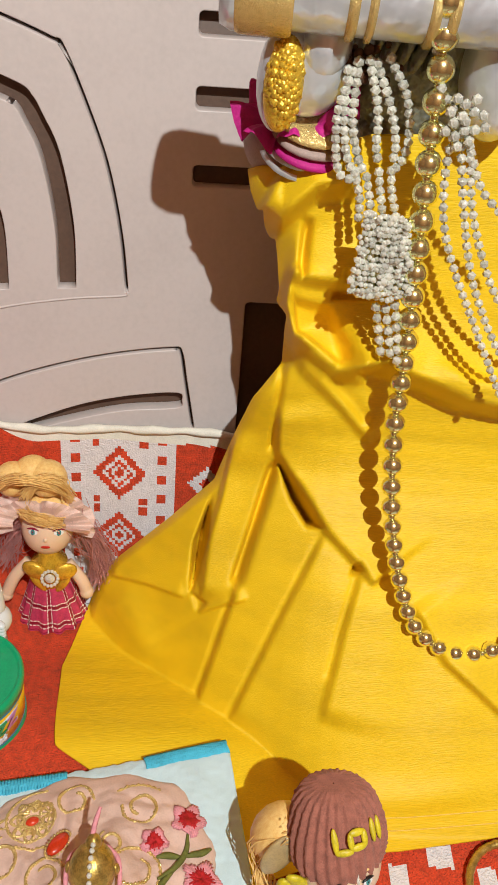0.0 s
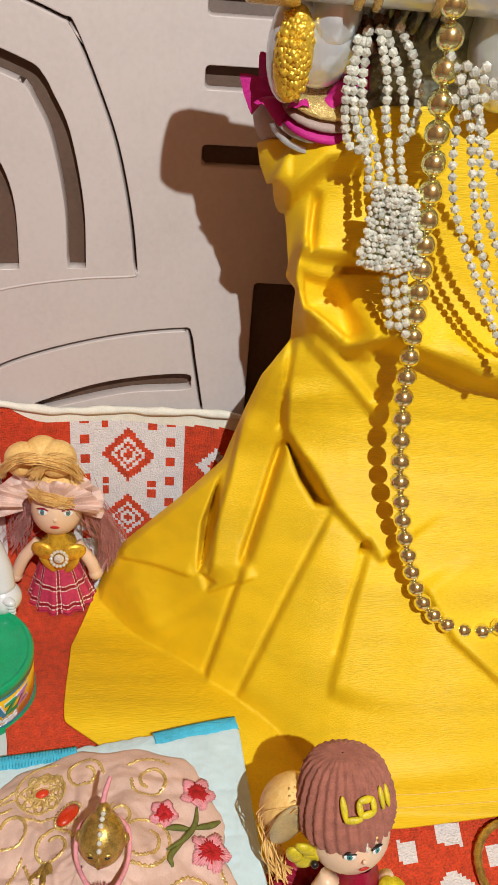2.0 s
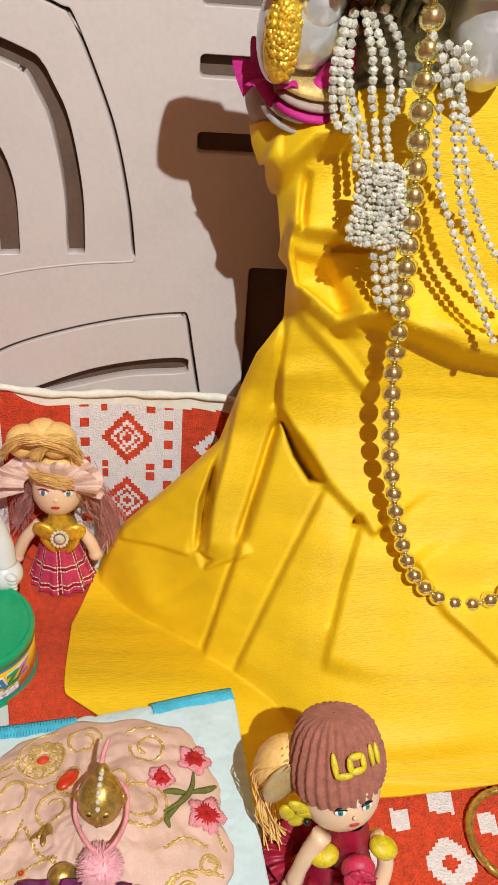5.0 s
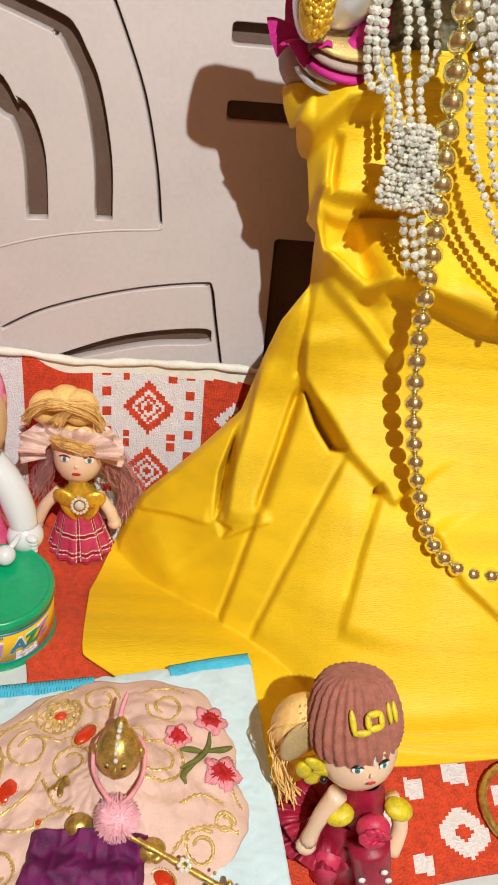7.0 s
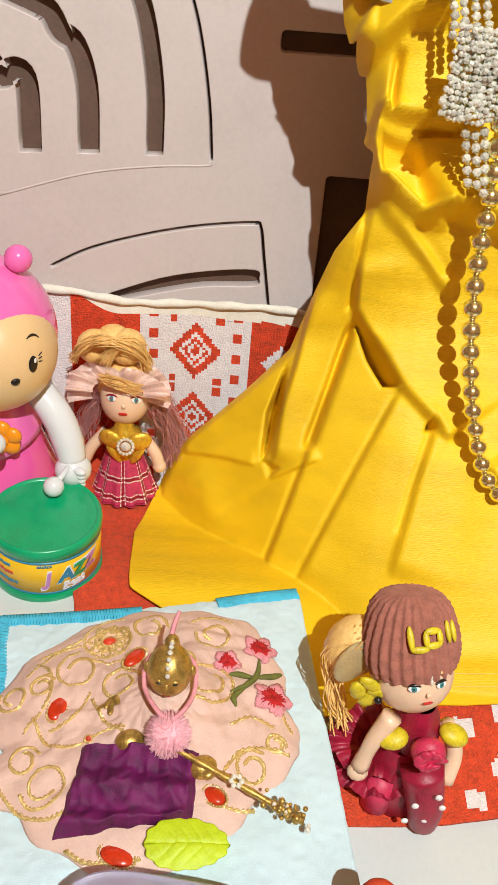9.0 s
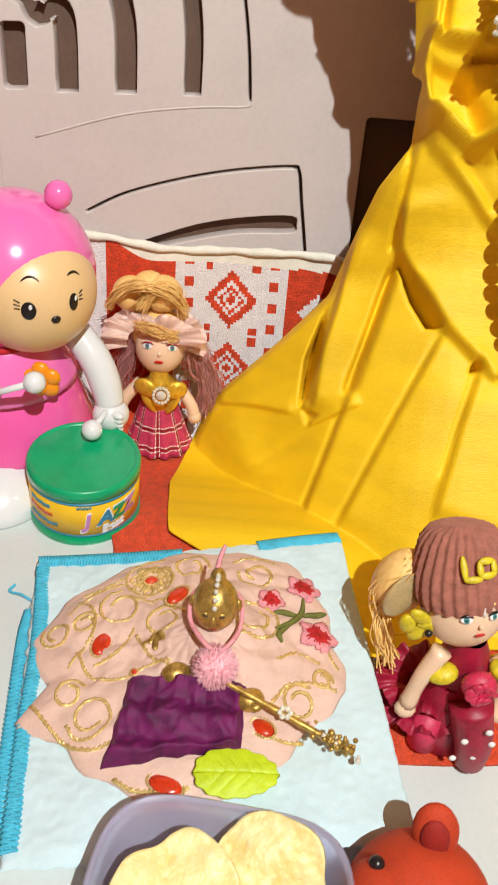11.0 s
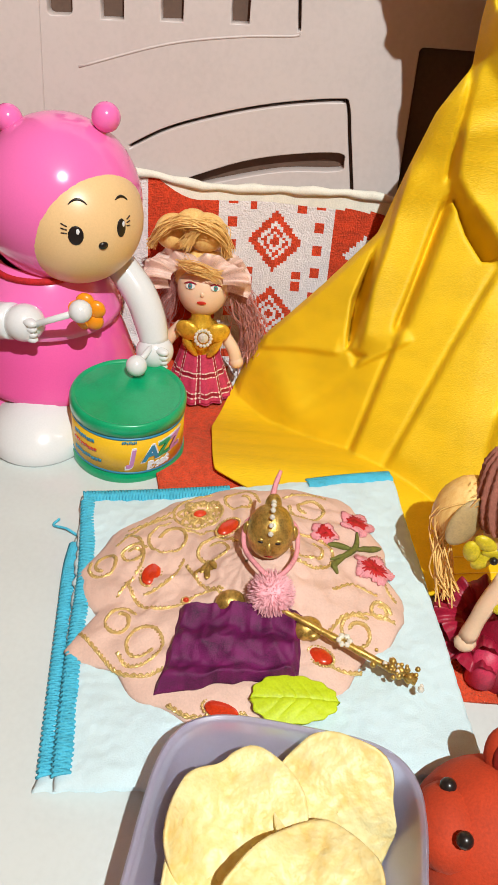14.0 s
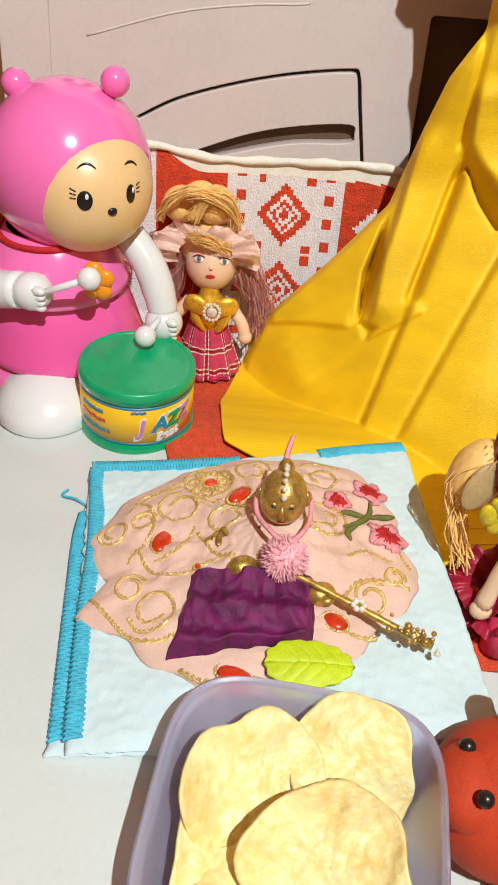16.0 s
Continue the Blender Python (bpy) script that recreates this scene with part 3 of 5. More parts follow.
def folded_towel():
    th = thing("folded_towel", (0.02, 0.22, 0.42), "folded pale blue-white fleece towel edged with turquoise stitching", "towel")
    base = Vector((0.02, 0.22, 0.42))

    def layer(c, top, low):
        def f(a, b):
            # a closed loop round the slab: over the top, down the edge and under
            s = (a * 2) % 2
            q = quad(c, min(s, 2 - s), b)
            e = min(min(s, 2 - s), b, 1 - b)
            up = s <= 1
            edge = math.sqrt(min(1.0, e / 0.045))
            zt = mat_z(q.x, q.y) + top + 0.0014 * wob(q.x, q.y, 0, 45) + 0.0008 * wob(q.x, q.y, 3, 240)
            zl = low(q.x, q.y)
            z = zl + (zt - zl) * ((0.5 + 0.5 * edge) if up else (0.5 - 0.5 * edge))
            jig = 0.0018 * wob(q.x, q.y, 9, 190) * (1 - edge)
            return Vector((q.x + jig, q.y + jig, z)) - base
        return sheet(f, 240, 130, closed=True)
    part("lower_layer", layer(LOWER, -0.005, lambda x, y: max(seat_z(x, y), 0.0) + 0.001), MAT_WHITE, th)
    part("upper_layer", layer(UPPER, 0.0015, lambda x, y: mat_z(x, y) - 0.005), MAT_WHITE, th)

    def stitches(line, w, z):
        bm = bmesh.new()
        pts = arc([(*p, 0) for p in line], 46)
        for i, q in enumerate(pts):
            d = (pts[min(i + 1, len(pts) - 1)] - pts[max(i - 1, 0)]).normalized()
            nn = Vector((-d.y, d.x, 0))
            k = nn * w / 2
            sh = d * (0.0009 if i % 2 else -0.0009)
            h = Vector((0, 0, z(q.x, q.y)))
            tube(bm, [q - k - sh + h - Vector((0, 0, 0.002)) - base, q - k * 0.6 - sh * 0.6 + h + Vector((0, 0, 0.0006)) - base, q + k * 0.6 + sh * 0.6 + h + Vector((0, 0, 0.0006)) - base, q + k + sh + h - Vector((0, 0, 0.001)) - base], 0.00095, 5)
        # the tape under the stitches
        for side in (-0.26, 0.0, 0.26):
            tube(bm, [q + Vector((-(pts[min(i + 1, len(pts) - 1)] - pts[max(i - 1, 0)]).normalized().y, (pts[min(i + 1, len(pts) - 1)] - pts[max(i - 1, 0)]).normalized().x, 0)) * w * side + Vector((0, 0, z(q.x, q.y) - 0.0012)) - base for i, q in enumerate(pts)], w * 0.17, 6)
        return bm
    ztop = lambda x, y: mat_z(x, y) + 0.0012
    part("stitched_edge", stitches([(-0.0585, 0.114), (-0.070, 0.178), (-0.079, 0.236), (-0.0925, 0.294)], 0.0095, ztop), BLUE_EDGE, th, "turquoise overlock stitching")
    part("stitched_edge", stitches([(-0.096, 0.297), (-0.05, 0.305), (-0.005, 0.312)], 0.010, ztop), BLUE_EDGE, th, "turquoise overlock stitching")
    part("stitched_edge", stitches([(0.046, 0.3225), (0.07, 0.329), (0.098, 0.336)], 0.010, ztop), BLUE_EDGE, th, "turquoise overlock stitching")
    part("stitched_edge", stitches([(-0.0675, 0.116), (-0.0795, 0.18), (-0.0905, 0.24), (-0.0925, 0.262)], 0.008, lambda x, y: mat_z(x, y) - 0.0055), BLUE_EDGE, th, "turquoise overlock stitching")
    bm = bmesh.new()
    tube(bm, arc([(-0.094, 0.272, 0.4215), (-0.103, 0.276, 0.423), (-0.112, 0.279, 0.4215), (-0.110, 0.285, 0.4215)], 6), 0.0009, 5)
    for v in bm.verts:
        v.co -= base
    part("loose_thread", bm, BLUE_EDGE, th)


folded_towel()


# ---- embroidered peach cloth round the little idol ----
RIM = ((-0.081, 0.234), (-0.070, 0.263), (-0.041, 0.293), (0.021, 0.313), (0.065, 0.308), (0.094, 0.245), (0.103, 0.215), (0.082, 0.190), (0.051, 0.154), (0.013, 0.143), (-0.018, 0.150), (-0.048, 0.170), (-0.075, 0.180), (-0.066, 0.205))
HUB = Vector((0.014, 0.228, 0))


def rim_reach(ang):
    pts = sorted((math.atan2(y - HUB.y, x - HUB.x), math.hypot(x - HUB.x, y - HUB.y)) for x, y in RIM)
    xs, rs = [p[0] for p in pts], [p[1] for p in pts]
    return float(np.interp(ang, [xs[-1] - 2 * math.pi] + xs + [xs[0] + 2 * math.pi], [rs[-1]] + rs + [rs[0]]))


def cloth_z(x, y):
    dx, dy = x - HUB.x, y - HUB.y
    r = min(1.0, math.hypot(dx, dy) / rim_reach(math.atan2(dy, dx)))
    bump = math.exp(-((x - 0.024) ** 2 + (y - 0.232) ** 2) / 0.0009)
    fold = 0.0026 * (1 - abs(2 * ((math.atan2(dy, dx) * 2.2 + 2.0 * wob(x, y, 1, 18)) % 1) - 1)) * smooth(r * 2) * smooth((1 - r) * 5)
    return mat_z(x, y) + 0.0024 + 0.008 * (1 - r ** 3) + 0.018 * bump + fold + (0.0032 * max(0.0, 0.55 - 2 * abs(wob(x, y, 0, 34))) + 0.0022 * max(0.0, 0.5 - 2 * abs(wob(x, y, 6, 80)))) * smooth((1 - r) * 5) + 0.0005 * wob(x, y, 4, 200)


def on_cloth(x, y, up=0.0):
    return Vector((x, y, cloth_z(x, y) + up))


def cord(pts, r=0.0011, n=10):
    """A twisted gold cord along plan points, laid on the cloth."""
    bm = bmesh.new()
    line = arc([(*p, 0) for p in pts], n)
    path, total = [], 0.0
    for a, b in zip(line, line[1:]):
        steps = max(1, int((b - a).length / 0.0009))
        path += [a.lerp(b, k / steps) for k in range(steps)]
    for ph in (0, math.pi):
        tube(bm, [on_cloth(q.x + 0.0006 * math.cos(i * 1.25 + ph), q.y + 0.0006 * math.sin(i * 1.25 + ph), 0.0007 + 0.0005 * math.sin(i * 1.25 + ph)) for i, q in enumerate(path)], r * 0.72, 5)
    return bm


def curl(c, r, a0, turns, n=12):
    return [(c[0] + r * (1 - 0.55 * k / n) * math.cos(radians(a0) + 2 * math.pi * turns * k / n), c[1] + r * (1 - 0.55 * k / n) * math.sin(radians(a0) + 2 * math.pi * turns * k / n)) for k in range(n + 1)]


def embroidered_cloth():
    th = thing("embroidered_cloth", (0.014, 0.228, 0.43), "crumpled peach cloth with gold cord embroidery and red stones", "cloth")
    base = Vector((0.014, 0.228, 0.43))

    def shift(bm):
        for v in bm.verts:
            v.co -= base
        return bm

    def f(a, r):
        ang = -math.pi + 2 * math.pi * a
        k = rim_reach(ang) * (0.01 + 0.99 * r) * (1 + 0.02 * math.sin(a * 90))
        x, y = HUB.x + k * math.cos(ang), HUB.y + k * math.sin(ang)
        return Vector((x, y, cloth_z(x, y) - 0.002 * max(0.0, r - 0.97) / 0.03)) - base
    part("cloth", sheet(f, 180, 70, 0.0008, closed=True), PEACH, th)
    lines = [curl((-0.035, 0.183), 0.013, 200, 1.4), curl((0.046, 0.247), 0.017, 250, 1.5), curl((0.076, 0.201), 0.010, 60, 1.3), curl((-0.033, 0.255), 0.014, 100, 1.2), curl((-0.005, 0.243), 0.012, 20, 1.3),
             curl((-0.068, 0.236), 0.009, 160, 1.3), curl((0.004, 0.292), 0.012, 10, 1.2), curl((0.046, 0.288), 0.012, 180, 1.2), curl((-0.018, 0.281), 0.012, 0, 1.9), curl((-0.018, 0.281), 0.020, 80, 1.1),
             [(-0.070, 0.190), (-0.060, 0.181), (-0.045, 0.169), (-0.030, 0.166), (-0.020, 0.170)], [(-0.055, 0.213), (-0.046, 0.235), (-0.050, 0.253), (-0.062, 0.262)],
             [(-0.052, 0.223), (-0.040, 0.207), (-0.022, 0.205), (-0.005, 0.214), (0.006, 0.210)], [(-0.020, 0.235), (-0.008, 0.218), (0.004, 0.214)],
             [(0.060, 0.196), (0.068, 0.208), (0.082, 0.213), (0.098, 0.212)], [(0.055, 0.178), (0.068, 0.178), (0.080, 0.180)],
             [(-0.016, 0.152), (-0.004, 0.147), (0.014, 0.148), (0.024, 0.150)], [(-0.060, 0.266), (-0.046, 0.274), (-0.034, 0.283)], [(0.090, 0.243), (0.093, 0.233), (0.098, 0.226)], [(-0.026, 0.262), (-0.008, 0.262), (0.002, 0.272)],
             [(-0.064, 0.250), (-0.052, 0.268), (-0.034, 0.276)], [(0.030, 0.300), (0.044, 0.304), (0.058, 0.300)], curl((-0.050, 0.196), 0.009, 30, 1.2), curl((0.030, 0.262), 0.009, 120, 1.2),
             [(0.062, 0.222), (0.074, 0.230), (0.088, 0.226)], curl((0.088, 0.216), 0.006, 0, 1.3), [(-0.040, 0.214), (-0.028, 0.222), (-0.022, 0.240)], curl((-0.052, 0.243), 0.008, 40, 1.3)]
    # a gold daisy of cord loops round one stone
    for k in range(8):
        a = k * math.pi / 4
        lines.append([(-0.019 + q * math.cos(a + e), 0.280 + q * math.sin(a + e)) for q, e in ((0.005, 0), (0.010, -0.28), (0.0135, 0), (0.010, 0.28), (0.005, 0))])
    for ln in lines:
        part("gold_cord", shift(cord(ln)), GOLD_GLITTER, th)
    for (x, y), rx, ry, a in (((-0.039, 0.229), 0.0052, 0.0085, -8), ((-0.019, 0.279), 0.0042, 0.003, 20), ((0.000, 0.262), 0.0045, 0.008, -35), ((0.011, 0.150), 0.009, 0.005, -15), ((0.057, 0.182), 0.0065, 0.0045, -30), ((-0.016, 0.208), 0.0018, 0.0018, 0)):
        bm = bmesh.new()
        c = on_cloth(x, y, 0.0008) - base
        ball(bm, c, (rx, ry, 0.0022), (0, 0, a), 14, 8)
        st = part("red_stone", bm, RED_STONE, th, "oval red stone")
        bm = bmesh.new()
        n = 26
        for k in range(n):
            q = Vector((rx * 1.12 * math.cos(2 * math.pi * k / n), ry * 1.12 * math.sin(2 * math.pi * k / n), 0))
            q.rotate(Euler((0, 0, radians(a))))
            ball(bm, c + q, 0.0009, u=6, v=4)
        part("setting", bm, GOLD_GLITTER, st)
    bm = bmesh.new()
    for k in range(5):
        c = on_cloth(-0.007 + 0.002 * (k - 2), 0.229 + 0.0025 * math.sin(k * 2.2), 0.001) - base
        ball(bm, c, (0.0022, 0.0055, 0.0008), (0, 0, 25 * (k - 2)), 8, 5)
    part("brown_motif", bm, GOLD_DULL, th)
    rnd = random.Random(4)
    for x, y, r in ((0.0755, 0.282, 0.0115), (0.056, 0.265, 0.009), (0.085, 0.246, 0.0125)):
        bm = bmesh.new()
        for k in range(46):
            a = 2 * math.pi * k / 46
            rr = r * (0.85 + 0.15 * math.cos(5 * a) + rnd.uniform(-0.05, 0.05))
            tube(bm, [on_cloth(x + q * math.cos(a), y + q * math.sin(a), 0.0018 + 0.0008 * math.sin(3.1 * q / rr)) - base for q in (0.0015, rr * 0.3, rr * 0.55, rr * 0.8, rr)], 0.0009, 4)
        fl = part("flower", bm, PINK_THREAD, th, "pink and red embroidered flower")
        bm = bmesh.new()
        for k in range(26):
            a = 2 * math.pi * k / 26
            rr = r * rnd.uniform(0.42, 0.68)
            tube(bm, [on_cloth(x + q * math.cos(a), y + q * math.sin(a), 0.0032) - base for q in (0.0, rr * 0.6, rr)], (0.0012, 0.0010, 0.0005), 4)
        part("flower_heart", bm, RED_THREAD, fl)
    for ln in ([(0.060, 0.243), (0.069, 0.251), (0.075, 0.262), (0.0755, 0.272)], [(0.058, 0.256), (0.065, 0.258), (0.073, 0.258)], [(0.073, 0.259), (0.084, 0.262), (0.090, 0.266)], [(0.064, 0.234), (0.062, 0.240), (0.068, 0.248)]):
        bm = bmesh.new()
        pts = arc([(*p, 0) for p in ln], 6)
        tube(bm, [on_cloth(q.x, q.y, 0.0020) - base for q in pts], [0.0008 + 0.0012 * math.sin(math.pi * i / (len(pts) - 1)) for i in range(len(pts))], 5)
        part("stem", bm, OLIVE_THREAD, th, "olive thread stem")


embroidered_cloth()


def idol():
    bm = bmesh.new()
    c = Vector((0.025, 0.236, 0.482))
    ball(bm, c, (0.0128, 0.0128, 0.0150), (-30, 0, 0), 24, 16)
    ball(bm, c + Vector((0, 0.008, 0.012)), (0.0045, 0.0045, 0.006), (-30, 0, 0), 16, 10)
    ball(bm, c + Vector((0, -0.0125, 0.000)), (0.0018, 0.0022, 0.0045), (-35, 0, 0), 8, 6)
    for s in (-1, 1):
        ball(bm, c + Vector((0.0045 * s, -0.0105, 0.0035)), (0.0028, 0.0014, 0.0013), (-35, 0, 8 * s), 8, 6)
        ball(bm, c + Vector((0.0125 * s, 0.001, -0.001)), (0.0025, 0.003, 0.005), u=8, v=6)
        ball(bm, c + Vector((0.0045 * s, -0.0118, 0.0030)), (0.0016, 0.0007, 0.0007), (-35, 0, 8 * s), 8, 6, mi=2)
    ball(bm, c + Vector((0, -0.0115, -0.0068)), (0.0034, 0.0014, 0.0012), (-35, 0, 0), 8, 6, mi=3)
    for k in range(7):
        a = radians(118 - k * 17)
        ball(bm, c + Vector((0.0003, 0.013 * math.cos(a + 0.55), 0.0175 * math.sin(a + 0.55))), 0.0016, u=7, v=5, mi=1)
    lathe(bm, [(0.009, -0.02), (0.016, -0.035), (0.020, -0.040)], c, n=16)
    for x, y in ((0.008, 0.204), (0.049, 0.195)):
        q = on_cloth(x, y, 0.004)
        ball(bm, q, (0.008, 0.0065, 0.006), (0, 0, 20), 14, 9)
        ball(bm, q + Vector((0.004, -0.004, 0)), (0.004, 0.0025, 0.0025), (0, 0, 35), 10, 6)
    ob = part("idol", bm, [GOLD_DULL, CRYSTAL, BLACK, RED_THREAD])
    tagged(ob, "small antique gold idol with crystal crown line wrapped in peach cloth", "figurine")


idol()


def pompom_necklace():
    th = thing("pompom_necklace", (0.029, 0.205, 0.468), "pink yarn necklace with a fluffy pompom", "necklace")
    base = Vector((0.029, 0.205, 0.468))
    rnd = random.Random(7)
    bm = bmesh.new()
    for k in range(2200):
        a = k * 2.39996
        h = 1 - 2 * (k + 0.5) / 2200
        d = Vector((math.sqrt(1 - h * h) * math.cos(a), math.sqrt(1 - h * h) * math.sin(a), h))
        d = (d + Vector((rnd.uniform(-.15, .15), rnd.uniform(-.15, .15), rnd.uniform(-.15, .15)))).normalized()
        r = rnd.uniform(0.0100, 0.0134)
        tube(bm, [d * 0.004, d * r * 0.8, d * r], (0.0003, 0.00032, 0.0002), 3)
    ball(bm, (0, 0, 0), 0.0098, u=20, v=14)
    part("pompom", bm, POMPOM, th)
    for s in (-1, 1):
        bm = bmesh.new()
        pts = arc([Vector(q) - base for q in ((0.025 + 0.006 * s, 0.250, 0.480), (0.025 + 0.0135 * s, 0.242, 0.480), (0.026 + 0.0140 * s, 0.228, 0.476), (0.028 + 0.008 * s, 0.214, 0.478), (0.029, 0.207, 0.476))], 8)
        tube(bm, pts, 0.0014, 6)
        part("yarn_cord", bm, PINK_THREAD, th)
    bm = bmesh.new()
    tube(bm, arc([Vector(q) - base for q in ((0.024, 0.246, 0.496), (0.025, 0.252, 0.501), (0.027, 0.259, 0.505))], 6), (0.0016, 0.0016, 0.0016, 0.0015, 0.0015, 0.0015, 0.0014, 0.0014, 0.0014, 0.0013, 0.0012, 0.001, 0.001), 6)
    part("yarn_plume", bm, PINK_THREAD, th)


pompom_necklace()


def velvet():
    c = ((-0.024, 0.156), (0.047, 0.168), (0.046, 0.202), (-0.018, 0.203))

    def f(a, b):
        q = quad(c, a, b)
        e = smooth(min(a, 1 - a, b, 1 - b) / 0.06)
        z = cloth_z(q.x, q.y) + 0.0015 + 0.0065 * e + 0.0022 * math.sin(b * 14 + 2.5 * a) * e + 0.0030 * wob(q.x, q.y, 2, 60) * e + 0.0008 * wob(q.x, q.y, 5, 170)
        return (q.x + 0.0018 * wob(q.x, q.y, 7, 120), q.y + 0.0018 * wob(q.y, q.x, 8, 120), z)
    ob = part("velvet_cloth", sheet(f, 110, 70, 0.0015), PURPLE)
    tagged(ob, "folded dark purple velvet scrap lying over the idol's lap", "cloth")


velvet()


def lime_leaf():
    th = thing("fabric_leaf", (0.0455, 0.1565, 0.45), "lime green fabric leaf with pressed veins", "leaf")
    base = Vector((0.0455, 0.1565, 0.45))

    def out(a):
        k = 1 + 0.035 * math.cos(a * 14)
        return 0.0212 * k * math.cos(a), 0.0118 * k * math.sin(a) * (1 - 0.12 * math.cos(a))

    def f(a, r):
        x, y = out(2 * math.pi * a)
        x, y = x * max(r, 0.01), y * max(r, 0.01)
        x, y = x * 0.994 - y * 0.1, x * 0.1 + y * 0.994
        groove = 0.0010 * math.exp(-((y - 0.1 * x) / 0.0008) ** 2) + 0.0006 * max(0.0, math.sin((abs(y) * 0.9 + x) * 900)) * (1 - r)
        return (x, y, 0.0045 + cloth_z(base.x + x * 0.3, base.y + y * 0.3) - base.z + 0.002 * (1 - r * r) - groove)
    part("blade", sheet(f, 96, 26, 0.0022, closed=True), LIME, th)


lime_leaf()


def idol_flute():
    th = thing("idol_flute", (0.07, 0.185, 0.46), "thin gold flute with crystal ornaments", "flute")
    base = Vector((0.07, 0.185, 0.46))
    a, b = on_cloth(0.034, 0.199, 0.010), Vector((0.104, 0.1715, 0.4545))
    bm = bmesh.new()
    tube(bm, [a.lerp(b, k / 20) - base for k in range(21)], [0.0018 + (0.0004 if k % 4 == 0 else 0) for k in range(21)], 8)
    part("stick", bm, GOLD_DULL, th)
    rnd = random.Random(9)
    bm = bmesh.new()
    for k in range(6):
        ball(bm, a.lerp(b, 0.48) - base + Vector((0.0028 * math.cos(k * 1.05), 0.0028 * math.sin(k * 1.05), 0.0022)), 0.0016, u=7, v=5)
    part("crystal_flower", bm, CRYSTAL, th)
    bm = bmesh.new()
    for k in range(34):
        ball(bm, a.lerp(b, rnd.uniform(0.74, 1.02)) - base + Vector((rnd.uniform(-.004, .004), rnd.uniform(-.0045, .0065), rnd.uniform(-.001, .0035))), rnd.uniform(0.0010, 0.0022), u=7, v=5, mi=rnd.choice((0, 1, 1)))
    part("jewelled_end", bm, [CRYSTAL, GOLD_DULL], th)


idol_flute()


# ---- lilac tub with crisps ----
def super_xy(a, h, r=4.0):
    c, s = math.cos(a), math.sin(a)
    k = (abs(c) ** r + abs(s) ** r) ** (-1 / r)
    return h * k * c, h * k * s


def tub():
    th = thing("plastic_tub", (0.0425, 0.0685, 0.42), "square lilac plastic tub with rounded corners full of crisps", "tub")
    prof = [(0.0, 0.001), (0.040, 0.001), (0.045, 0.004), (0.053, 0.030), (0.0572, 0.044), (0.0596, 0.0485), (0.0602, 0.0520), (0.0590, 0.0535), (0.0574, 0.0522), (0.0555, 0.045), (0.0512, 0.030), (0.0432, 0.006), (0.0, 0.0035)]

    def f(a, t):
        k = t * (len(prof) - 1)
        i = min(int(k), len(prof) - 2)
        h = prof[i][0] + (prof[i + 1][0] - prof[i][0]) * (k - i)
        z = prof[i][1] + (prof[i + 1][1] - prof[i][1]) * (k - i)
        x, y = super_xy(2 * math.pi * a, max(h * 0.955, 1e-4))
        return (x * 0.995 + y * 0.07, y * 0.995 - x * 0.07 + (0.004 if y > 0 else 0) * h / 0.06, z)
    part("bowl", sheet(f, 96, 48, closed=True), LILAC_TUB, th)


tub()


def crisp(place, r, ry, turn, seed, saddle):
    th_m = pose(*place, *turn)
    rnd = random.Random(seed)
    ph = [rnd.uniform(0, 6.28) for _ in range(5)]

    def f(a, t):
        an = 2 * math.pi * a
        k = 1 + 0.05 * math.sin(2 * an + ph[0]) + 0.065 * math.sin(3 * an + ph[1]) + 0.025 * math.sin(5 * an + ph[3]) + 0.02 * math.sin(7 * an + ph[2])
        x, y = r * k * t * math.cos(an), ry * k * t * math.sin(an)
        z = saddle * (x * x - 0.7 * y * y) / r + 0.0050 * wob(x, y, seed, 45) * (0.4 + t) + 0.0012 * wob(x, y, seed, 120) + 0.0009 * wob(x, y, seed + 2, 260)
        return (x, y, z)
    ob = part("potato_crisp", sheet(f, 72, 24, 0.0014, closed=True), CHIP)
    ob.matrix_world = th_m
    tagged(ob, "pale golden potato crisp leaning in the tub", "crisp", "crisps in the tub")


crisp((0.025, 0.083, 0.465), 0.028, 0.032, (30, 4, 12), 1, 0.35)
crisp((0.065, 0.098, 0.462), 0.027, 0.030, (34, -10, 40), 2, 0.4)
crisp((0.056, 0.057, 0.469), 0.030, 0.030, (24, -6, -15), 3, 0.3)
crisp((0.013, 0.056, 0.456), 0.017, 0.031, (18, 22, 5), 4, 0.3)
crisp((0.024, 0.040, 0.455), 0.025, 0.026, (10, 5, 60), 5, 0.3)
crisp((0.045, 0.085, 0.443), 0.030, 0.026, (5, 0, 20), 6, 0.3)
crisp((0.046, 0.050, 0.446), 0.030, 0.026, (4, 6, 80), 7, 0.3)


